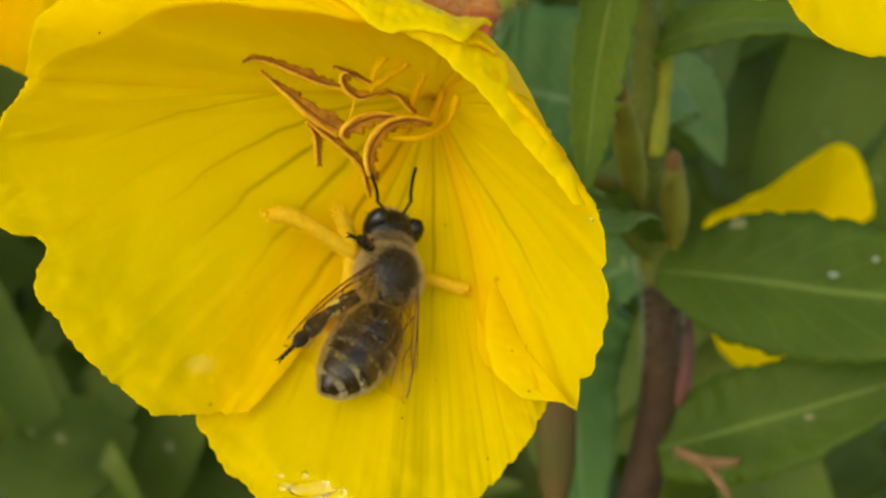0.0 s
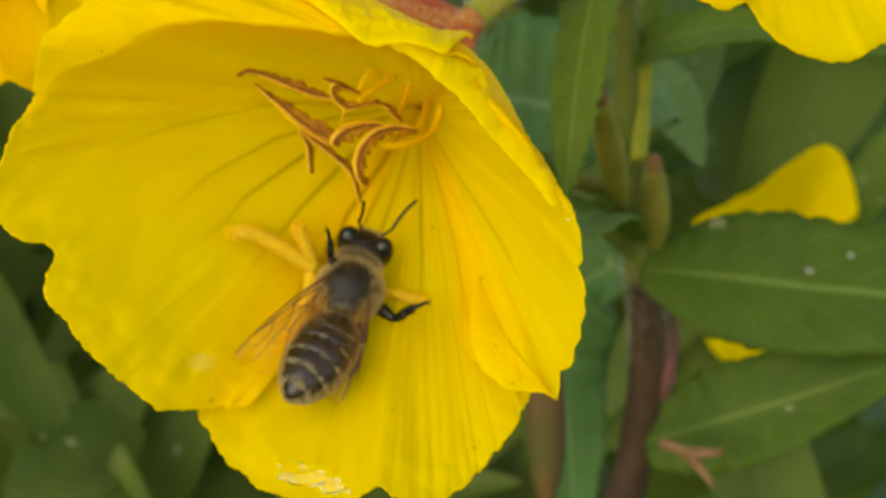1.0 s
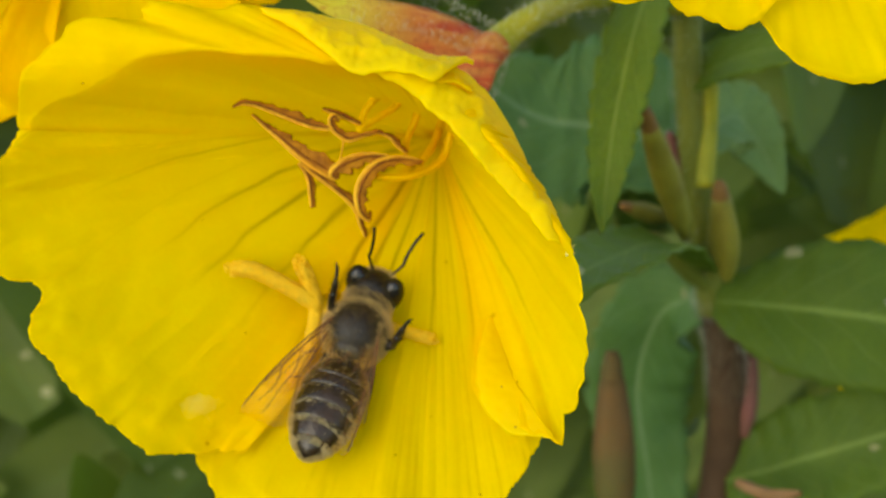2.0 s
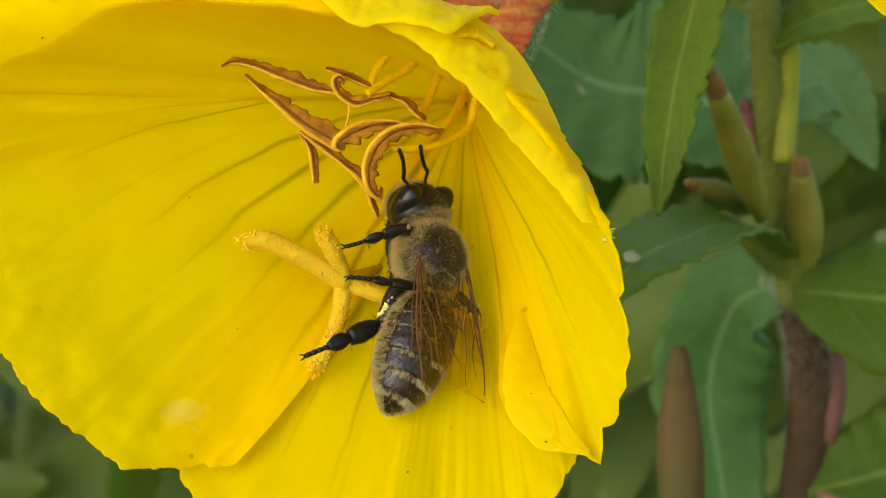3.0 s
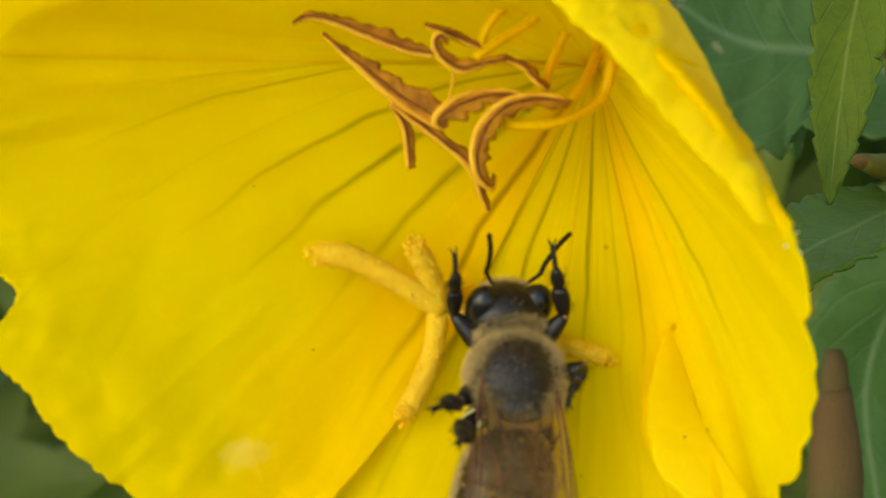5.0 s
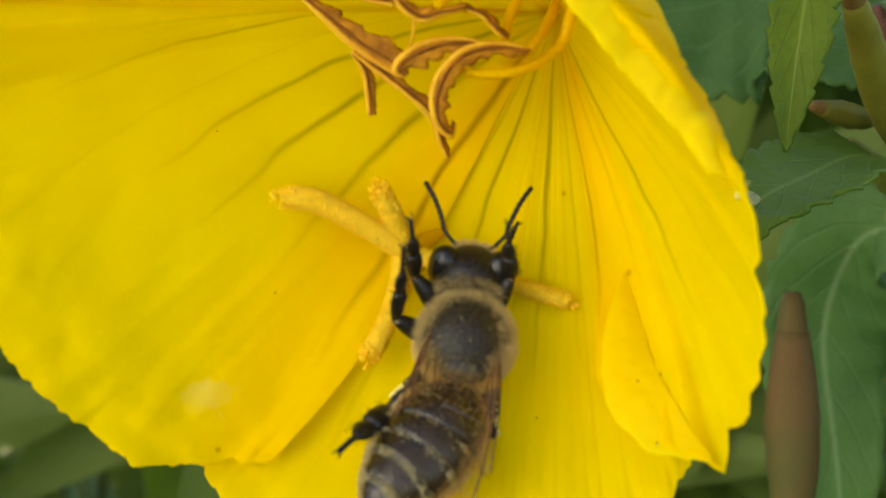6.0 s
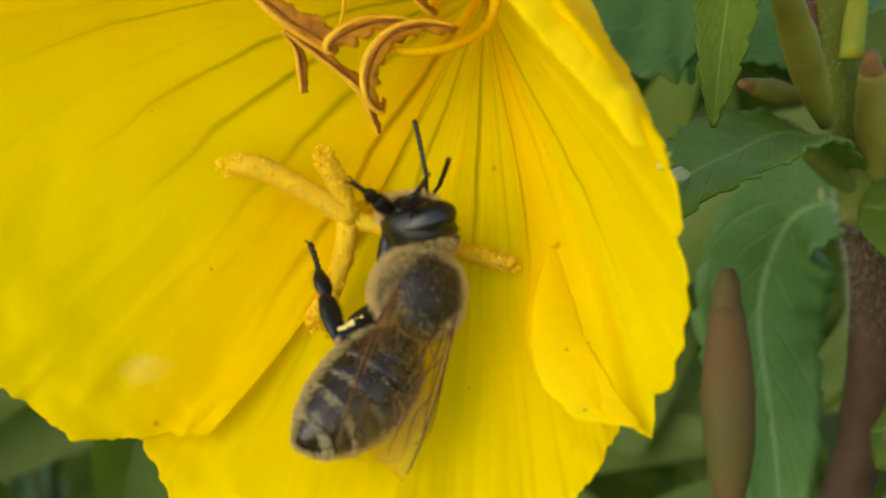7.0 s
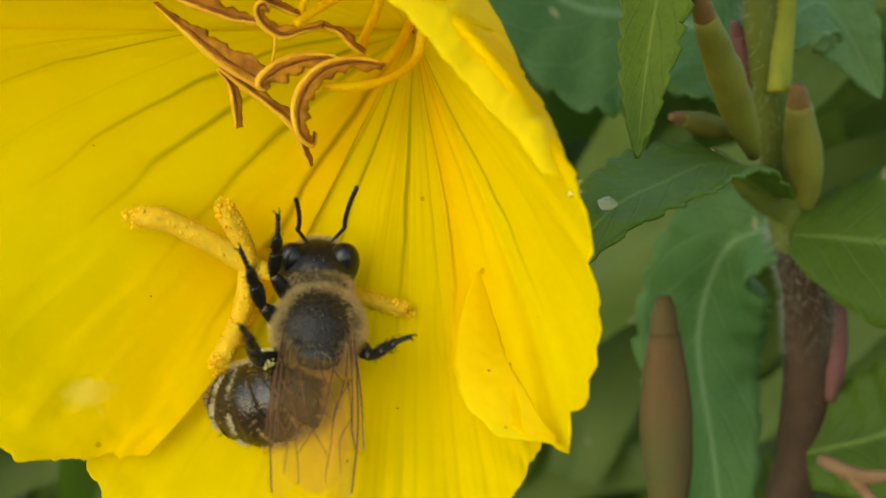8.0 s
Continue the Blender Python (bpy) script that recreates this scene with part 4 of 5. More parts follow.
# ---------------------------------------------------------------- leaves far behind
def blade(bm, fan, points, width, facing, seed):
    """One thicket leaf added to a shared mesh."""
    n, across = 16, 6
    path = smooth_path(points, n)
    grid = []
    for i, p in enumerate(path):
        s = i / n
        t = (path[min(i + 1, n)] - path[max(i - 1, 0)]).normalized()
        side = t.cross(facing).normalized()
        front = side.cross(t)
        w = width * math.sin(math.pi * (0.12 * (1 - s) + s * 0.99)) ** 0.8 + 0.05
        grid.append([(bm.verts.new(p + side * v * w + front * w * (0.2 * abs(v) + 0.2 * noise.noise(V(s * 3, v, seed)))), v, s) for v in [2 * k / across - 1 for k in range(across + 1)]])
    for a, b in zip(grid, grid[1:]):
        for k in range(across):
            four = (a[k], a[k + 1], b[k + 1], b[k])
            f = bm.faces.new([x[0] for x in four])
            for loop, (_, v, s) in zip(f.loops, four):
                loop[fan].uv = (v, s)


bm = bmesh.new()
fan = bm.loops.layers.uv.new("fan")
rng = random.Random(12)
for n_far in range(620):
    y = rng.uniform(105, 360)
    spread = 0.35 * (y + 130)
    o = V(rng.uniform(-spread, spread), y + 20.0, rng.uniform(-spread * 0.75, spread * 0.6))
    d = V(rng.gauss(0, 1), rng.gauss(0, 0.5), rng.gauss(0, 0.8)).normalized() * rng.uniform(14, 30)
    blade(bm, fan, [o - d, o - d * 0.3 + V(0, 0, 2), o + d * 0.3 + V(0, 0, 2), o + d], rng.uniform(4, 9), V(rng.gauss(0, 0.4), -1.0, rng.uniform(0.2, 1.0)), n_far)
thicket = part("thicket_leaves", bm, LEAF_FAR)
tagged(thicket, "dense dark green leaves of the thicket behind", "foliage", kind="stuff")
STEM_DARK = plain("dark_green_stem", (0.05, 0.065, 0.012), (0.04, 0.045, 0.012), 300.0, 0.6)
bm = bmesh.new()
for n_far in range(46):
    x, y, top = rng.uniform(-150, 170), rng.uniform(190, 420), rng.uniform(430, 640)
    lean = V(rng.gauss(0, 30), rng.gauss(0, 20), 0)
    tube(bm, smooth_path([(x, y, -5), V(x, y, top * 0.5) + lean * 0.3, V(x, y, top) + lean], 10), [1.9, 1.5, 0.7], 7, 1.0, 0.1)
stalks = part("thicket_stems", bm, STEM_DARK)
stalks.matrix_world = pose(0, 0, 0)
tagged(stalks, "thin dark green stems of the thicket behind", "stems", kind="stuff")

# ---- bee ----
CHITIN = plain("black_brown_chitin", (0.008, 0.006, 0.005), (0.013, 0.009, 0.006), 700.0, 0.33, 0.2, 4000.0, spec=0.28)
SHIELD = plain("dark_grey_thorax", (0.010, 0.007, 0.005), (0.018, 0.012, 0.008), 900.0, 0.36, 0.5, 5000.0, spec=0.3)
EYE = plain("glossy_black_eye", (0.006, 0.005, 0.005), (0.010, 0.008, 0.007), 700.0, 0.27, 0.05, 9000.0, spec=0.35)
TERGITE = plain("dark_brown_abdomen_plate", (0.011, 0.0063, 0.003), (0.034, 0.017, 0.006), 600.0, 0.25, 0.25, 5000.0, spec=0.38)


FUR_TAN = fur_material("tan_bee_fur", (0.52, 0.38, 0.15), (0.86, 0.68, 0.34), 0.5)
FUR_PALE = fur_material("pale_bee_fur", (0.44, 0.34, 0.15), (0.84, 0.74, 0.46))
FUR_DARK = fur_material("dark_bee_fur", (0.016, 0.011, 0.006), (0.055, 0.036, 0.017), 0.2)
FUR_BROWN = fur_material("brown_bee_fur", (0.05, 0.033, 0.015), (0.22, 0.155, 0.07), 0.3)
POLLEN = plain("yellow_pollen", (0.75, 0.62, 0.22), (0.70, 0.52, 0.12), 900.0, 0.85, 0.4)
KNEE = plain("pale_brown_joint", (0.30, 0.19, 0.08), (0.20, 0.12, 0.05), 900.0, 0.5)
WING_VEIN = plain("brown_wing_vein", (0.09, 0.035, 0.012), (0.13, 0.05, 0.018), 700.0, 0.4)


def wing_material():
    m, nt = nodes_of("amber_wing_membrane")
    out = nt.nodes.new("ShaderNodeOutputMaterial")
    clear, film = nt.nodes.new("ShaderNodeBsdfTransparent"), nt.nodes.new("ShaderNodeBsdfPrincipled")
    clear.inputs[0].default_value = (0.98, 0.91, 0.72, 1)
    film.inputs["Base Color"].default_value = (0.45, 0.25, 0.06, 1)
    film.inputs["Roughness"].default_value = 0.16
    film.inputs["Specular IOR Level"].default_value = 0.5
    n = noise_at(nt, 600.0, 2.0)
    bp = nt.nodes.new("ShaderNodeBump")
    bp.inputs["Strength"].default_value, bp.inputs["Distance"].default_value = 0.9, 0.0003
    nt.links.new(n, bp.inputs["Height"])
    nt.links.new(bp.outputs[0], film.inputs["Normal"])
    mx = nt.nodes.new("ShaderNodeMixShader")
    nt.links.new(ramp(nt, n, 0.38, 0.62, 0.015, 0.08), mx.inputs[0])
    nt.links.new(clear.outputs[0], mx.inputs[1])
    nt.links.new(film.outputs[0], mx.inputs[2])
    gloss, fres, top = nt.nodes.new("ShaderNodeBsdfGlossy"), nt.nodes.new("ShaderNodeFresnel"), nt.nodes.new("ShaderNodeMixShader")
    gloss.inputs["Color"].default_value, gloss.inputs["Roughness"].default_value = (0.95, 0.93, 0.9, 1), 0.14
    fres.inputs["IOR"].default_value = 1.17
    nt.links.new(bp.outputs[0], gloss.inputs["Normal"])
    nt.links.new(bp.outputs[0], fres.inputs["Normal"])
    nt.links.new(fres.outputs[0], top.inputs[0])
    nt.links.new(mx.outputs[0], top.inputs[1])
    nt.links.new(gloss.outputs[0], top.inputs[2])
    nt.links.new(top.outputs[0], out.inputs[0])
    return m


WING = wing_material()


def on_body(rings, count, keep, seed):
    """Random places and normals on a lathed body."""
    rng = random.Random(seed)
    out = []
    ys = [r[0] for r in rings]
    while len(out) < count:
        y, a = rng.uniform(min(ys), max(ys)), rng.uniform(0, 2 * math.pi)
        order = sorted(rings)
        w, h, z = (np.interp(y, [r[0] for r in order], [r[c] for r in order]) for c in (1, 2, 3))
        w2, h2 = (np.interp(y + 0.1, [r[0] for r in order], [r[c] for r in order]) for c in (1, 2))
        p = V(math.cos(a) * w, y, z + math.sin(a) * h)
        nrm = V(math.cos(a) / max(w, 0.1), -(w2 - w) / 0.1 / max(w, 0.1), math.sin(a) / max(h, 0.1)).normalized()
        if rng.random() < keep(p, nrm):
            out.append((p, nrm))
    return out


def dome(y0, y1, w, h, z, n=12, power=0.5):
    """Rings of a rounded body between two ends."""
    rows = []
    for i in range(n + 1):
        a = math.pi * i / n
        f = max(math.sin(a), 0.02) ** (2 * power)
        rows.append((y0 + (y1 - y0) * (1 - math.cos(a)) / 2, w * f, h * f, z))
    return rows


bee = start("honey_bee")
tagged(bee, "worker honey bee with dark furry thorax and amber wings", "bee")
THORAX = dome(-2.25, 2.05, 2.08, 1.8, 0.0, 16, 0.5)
bm = bmesh.new()
lathe(bm, THORAX, 28, 0.05)
thorax = part("thorax", bm, SHIELD, bee, "dark grey furry thorax")
fur_part("thorax_fur", on_body(THORAX, 26000, lambda p, n: 1.0 if n.z < 0 else min(1.0, max(0.01, ((p.x / 1.6) ** 2 + ((p.y + 0.1) / 1.7) ** 2 - 0.58) * 1.3)) * (1.0 if noise.noise(p * 1.4) > -0.12 else 0.3), 5), 0.54, FUR_TAN, thorax, "tan fur round the thorax", width=0.0064, stray=0.48)
fur_part("thorax_fur", on_body(THORAX, 9000, lambda p, n: 1.0 if n.z > 0.1 else 0.0, 6), 0.24, FUR_BROWN, thorax, "short brown fur on the back", width=0.0055, stray=0.5)
bm = bmesh.new()
lathe(bm, [(-2.3, 0.4, 0.2, 0.75), (-2.1, 0.9, 0.36, 0.8), (-1.8, 1.1, 0.46, 0.85), (-1.5, 1.05, 0.46, 0.95), (-1.25, 0.8, 0.4, 1.0)], 20, 0.03)
part("scutellum", bm, SHIELD, thorax)
for s in (-1, 1):
    bm = bmesh.new()
    bmesh.ops.create_uvsphere(bm, u_segments=12, v_segments=8, radius=0.34, matrix=Matrix.Translation((1.55 * s, 0.35, 0.80)) @ Matrix.Diagonal((0.7, 1.2, 0.8, 1)))
    part("wing_base", bm, CHITIN, thorax)

# head, in its own space about the neck
HEAD = [(-0.15, 0.9, 0.8, -0.1), (0.1, 1.45, 1.3, -0.12), (0.6, 1.76, 1.62, -0.15), (1.4, 1.80, 1.72, -0.25), (2.1, 1.48, 1.50, -0.4), (2.6, 0.95, 1.1, -0.6), (2.9, 0.3, 0.45, -0.8)]
bm = bmesh.new()
lathe(bm, HEAD, 28, 0.04)
head = part("head", bm, CHITIN, bee, "black-brown head")
for s in (-1, 1):
    bm = bmesh.new()
    bmesh.ops.create_uvsphere(bm, u_segments=24, v_segments=18, radius=1.0,
                              matrix=Matrix.Translation((1.03 * s, 1.28, 0.0)) @ Euler((radians(-12), radians(14 * s), radians(-8 * s))).to_matrix().to_4x4() @ Matrix.Diagonal((0.94, 0.88, 1.56, 1)))
    part("eye", bm, EYE, head, "glossy black compound eye")
for x, y, z in ((0, 1.05, 1.44), (-0.24, 0.8, 1.42), (0.24, 0.8, 1.42)):
    bm = bmesh.new()
    bmesh.ops.create_icosphere(bm, subdivisions=2, radius=0.11, matrix=Matrix.Translation((x, y, z)))
    part("ocellus", bm, EYE, head)
fur_part("face_fur", on_body(HEAD, 5200, lambda p, n: 1.0 if (abs(p.x) < 0.9 and p.y > 1.8 and n.z < 0.6) or p.y < 0.4 else 0.0, 8), 0.42, FUR_TAN, head, "tan fur on the face", width=0.009, stray=0.4)
fur_part("crown_fur", on_body(HEAD, 1300, lambda p, n: (1.0 if p.y < 0.5 else 0.10) if n.z > 0.2 and abs(p.x) < 1.2 else 0.0, 9), 0.34, FUR_BROWN, head, "brown fur on the crown", width=0.008, stray=0.4)
bm = bmesh.new()
for s in (-1, 1):
    tube(bm, smooth_path([(0.25 * s, 2.3, -1.0), (0.15 * s, 2.7, -1.5), (0.0, 2.8, -2.0)], 8), [0.22, 0.2, 0.08], 8)
part("mandibles", bm, CHITIN, head)


def antenna(s):
    """Elbowed feeler along +y: a scape and a ringed flagellum."""
    bm = bmesh.new()
    tube(bm, smooth_path([(0, 0, 0), (0.10 * s, 0.7, 0.20), (0.05 * s, 1.35, 0.34)], 10), [0.085, 0.09, 0.10], 8)
    path = smooth_path([(0.05 * s, 1.35, 0.34), (0.0, 1.9, 0.16), (-0.05 * s, 2.9, 0.0), (0.0, 3.9, -0.04)], 30)
    rad = [0.115 + (0.012 if k % 3 else -0.014) for k in range(31)]
    rad[-1] = 0.06
    tube(bm, path, rad, 8)
    return part("antenna", bm, CHITIN, head)


antenna_l, antenna_r = antenna(-1), antenna(1)

# abdomen: overlapping plates with pale hair bands, each turned on the one before
plates = []


def belly(u):
    """Half width, half height and middle height along the abdomen, u from waist to tip."""
    w = np.interp(u, [0, 0.05, 0.15, 0.3, 0.5, 0.7, 0.85, 0.95, 1.0], [0.42, 0.95, 1.70, 2.08, 2.14, 1.86, 1.32, 0.68, 0.14])
    return w, w * 0.86, -0.25 * u - 0.1


LENGTH = 7.6
PLATES = [0.03, 0.20, 0.37, 0.54, 0.70, 0.85, 1.0]
for k, (a, b) in enumerate(zip(PLATES, PLATES[1:])):
    rows = []
    for i in range(9):
        u = (a - 0.05 if a > 0.1 else a) + (b - a + 0.05 + (0.03 if b < 1 else 0.0)) * i / 8
        w, h, z = belly(u)
        step = 0.955 + 0.075 * (i / 8) * (0.6 if b == 1.0 else 1.0)
        rows.append((-u * LENGTH, w * step, h * step, z))
    bm = bmesh.new()
    lathe(bm, rows, 30, 0.03)
    plate = part("abdomen_plate", bm, TERGITE, bee)
    plates.append(plate)
    if k:
        pale = k > 2
        u0, deep = a + (0.010 if pale else 0.035), 0.048 if pale else 0.03
        band = [(-(u0 + deep * f) * LENGTH, *(np.array(belly(u0 + deep * f)) * (1.025, 1.025, 1.0))) for f in (0, 0.5, 1.0)]
        spots = on_body(band, (700, 1800, 2300)[k - 3] if pale else 300, lambda p, n: (1.0 if p.z > -0.9 else 0.5) * (1.0 if noise.noise(p * 1.6) > -0.05 else 0.15), 30 + k)
        fur_part("hair_band", spots, 0.26 if pale else 0.16, FUR_PALE if pale else FUR_TAN, plate, "pale hair band" if pale else "thin tan hair band", width=0.010, lean=V(0, -1.4, 0), seed=40 + k, stray=0.4)
    flank = [(-(a + (b - a) * f) * LENGTH, *(np.array(belly(a + (b - a) * f)) * (1.02, 1.02, 1.0))) for f in (0.0, 0.5, 1.0)]
    fur_part("flank_hair", on_body(flank, 2200, lambda p, n: 1.0 if n.z < 0.36 else 0.07 if k < 2 else 0.02, 80 + k), 0.34, FUR_TAN, plate, "tan hair along the flank", width=0.008, lean=V(0, -0.9, 0), seed=90 + k)
    rest = [(-(a + (b - a) * f) * LENGTH, *belly(a + (b - a) * f)) for f in (0.0, 0.5, 1.0)]
    fur_part("plate_hair", on_body(rest, 420, lambda p, n: 0.4 if p.z > 0 else 1.0, 50 + k), 0.30, FUR_DARK, plate, "short brown hair", width=0.014, lean=V(0, -1.0, 0), seed=60 + k)


# wings
def wing(name, s, length, width, parent, veins):
    """A rounded membrane from its base along -y, with veins; s: +1 right, -1 left."""
    lead = lambda u: 0.10 * math.sin(math.pi * u) * width + 0.10 * u * width
    def edges(u):
        back = width * (0.16 + 0.90 * math.sin(math.pi * min(0.08 + 0.62 * u, 1.0)) ** 1.2) * (1 - max(0, (u - 0.86) / 0.14) ** 2.2)
        return lead(u) * (1 - max(0, (u - 0.9) / 0.1) ** 2), back
    nu, nv = 34, 8
    bm = bmesh.new()
    grid = []
    def at(u, v):
        front, back = edges(u)
        x = front - v * (front + back)
        return V(-s * x * -1 * 1.0, -u * length, 0.10 * math.sin(u * 9 + v * 7) * u + 0.25 * v * u - 0.25 * u * u)
    for i in range(nu + 1):
        grid.append([bm.verts.new(at(i / nu, j / nv)) for j in range(nv + 1)])
    for a, b in zip(grid, grid[1:]):
        for j in range(nv):
            bm.faces.new((a[j], a[j + 1], b[j + 1], b[j]))
    ob = part(name, bm, WING, parent, "clear amber wing")
    for line, r in veins:
        bm = bmesh.new()
        tube(bm, [at(u, v) + V(0, 0, 0.012) for u, v in [(p.x, p.y) for p in smooth_path([(u, v, 0) for u, v in line], 24)]], [r * 1.0, r * 0.75, r * 0.5], 6)
        part("wing_vein", bm, WING_VEIN, ob)
    return ob


FORE_VEINS = [([(0.0, 0.05), (0.3, 0.02), (0.65, 0.02), (0.95, 0.06)], 0.075), ([(0.0, 0.12), (0.3, 0.10), (0.6, 0.09), (0.72, 0.05)], 0.055),
              ([(0.02, 0.3), (0.3, 0.42), (0.55, 0.5), (0.75, 0.78)], 0.045), ([(0.35, 0.12), (0.5, 0.32), (0.7, 0.36), (0.9, 0.45)], 0.04),
              ([(0.02, 0.5), (0.25, 0.75), (0.5, 0.93)], 0.04), ([(0.55, 0.10), (0.68, 0.24), (0.85, 0.22)], 0.035), ([(0.30, 0.42), (0.36, 0.25), (0.38, 0.12)], 0.035), ([(0.52, 0.5), (0.57, 0.36), (0.62, 0.34)], 0.03)]
HIND_VEINS = [([(0.0, 0.05), (0.4, 0.03), (0.95, 0.08)], 0.05), ([(0.0, 0.3), (0.35, 0.4), (0.7, 0.7)], 0.035), ([(0.3, 0.38), (0.6, 0.3), (0.85, 0.35)], 0.03)]
wings = {}
for s, side in ((-1, "left"), (1, "right")):
    wings[side, "fore"] = wing("forewing", s, 9.2, 3.0, bee, FORE_VEINS)
    wings[side, "hind"] = wing("hindwing", s, 6.2, 1.7, bee, HIND_VEINS)


# legs
def leg(s, kind):
    """Thigh along +y with the shin and foot hinged at its end."""
    lf, lt = {"fore": (2.5, 3.8), "mid": (2.7, 4.3), "hind": (3.0, 5.6)}[kind]
    thick = {"fore": 0.46, "mid": 0.48, "hind": 0.54}[kind]
    bm = bmesh.new()
    tube(bm, [V(0, lf * i / 12, 0) for i in range(13)], [thick * 0.7, thick * 1.05, thick * 1.1, thick * 0.9, thick * 0.55], 10, 0.9)
    femur = part("thigh", bm, CHITIN, bee)
    bm = bmesh.new()
    bmesh.ops.create_icosphere(bm, subdivisions=2, radius=thick * 0.46, matrix=Matrix.Translation((0, lf, 0)))
    part("knee", bm, KNEE, femur, "pale brown knee joint")
    shin_len, pad_len = (lt * 0.40, lt * 0.27) if kind != "hind" else (lt * 0.42, lt * 0.28)
    wide = 1.2 if kind == "hind" else 1.0
    bm = bmesh.new()
    tube(bm, [V(0, shin_len * i / 10, 0) for i in range(11)], [thick * 0.5, thick * 0.8 * wide, thick * 0.95 * wide, thick * 0.75 * wide], 10, 0.6)
    tube(bm, [V(0, shin_len * 1.03 + pad_len * i / 8, 0) for i in range(9)], [thick * 0.5, thick * 0.75 * wide, thick * 0.72 * wide, thick * 0.42], 10, 0.6)
    y = shin_len * 1.03 + pad_len
    toe = lt - y
    for k in range(4):
        y0 = y + toe * k / 4
        off = -0.12 * (k / 4) ** 2
        tube(bm, [V(0, y0, off), V(0, y0 + toe * 0.12, off - 0.01), V(0, y0 + toe * 0.24, off - 0.03)], [thick * 0.24, thick * 0.29, thick * 0.24], 7)
    for c in (-1, 1):
        tube(bm, smooth_path([(0, lt - 0.05, -0.12), (0.12 * c, lt + 0.14, -0.16), (0.16 * c, lt + 0.22, -0.32)], 6), [0.06, 0.05, 0.02], 6)
    shin = part("shin", bm, CHITIN, femur)
    rng = random.Random(int(lf * 100) + s)
    spots = []
    for _ in range(130):
        a, f = rng.uniform(0, 6.28), rng.random()
        d = V(math.cos(a), 0, math.sin(a) * 0.6)
        spots.append((V(0, f * (shin_len + pad_len), 0) + d * thick * 0.8 * wide, d.normalized()))
    hair = fur(spots, 0.28, width=0.012, lean=V(0, 0.8, 0), seed=70 + s)
    both = bmesh.new()
    both.from_mesh(shin.data)
    n_shin = len(both.faces)
    both.from_mesh(hair)
    both.faces.ensure_lookup_table()
    for f in both.faces[n_shin:]:
        f.material_index = 1
    both.to_mesh(shin.data)
    both.free()
    bpy.data.meshes.remove(hair)
    shin.data.materials.append(FUR_DARK)
    if kind == "hind":
        bm = bmesh.new()
        for _ in range(60):
            f, a = rng.uniform(0.45, 1.0), rng.choice((0.4, 2.6)) + rng.gauss(0, 0.2)
            bmesh.ops.create_icosphere(bm, subdivisions=1, radius=rng.uniform(0.05, 0.11),
                                       matrix=Matrix.Translation((math.cos(a) * thick * 0.8, f * lf, math.sin(a) * thick)))
        part("pollen_grains", bm, POLLEN, femur, "loose yellow pollen")
    return femur, shin


legs = {(side, kind): leg(s, kind) for s, side in ((-1, "left"), (1, "right")) for kind in ("fore", "mid", "hind")}

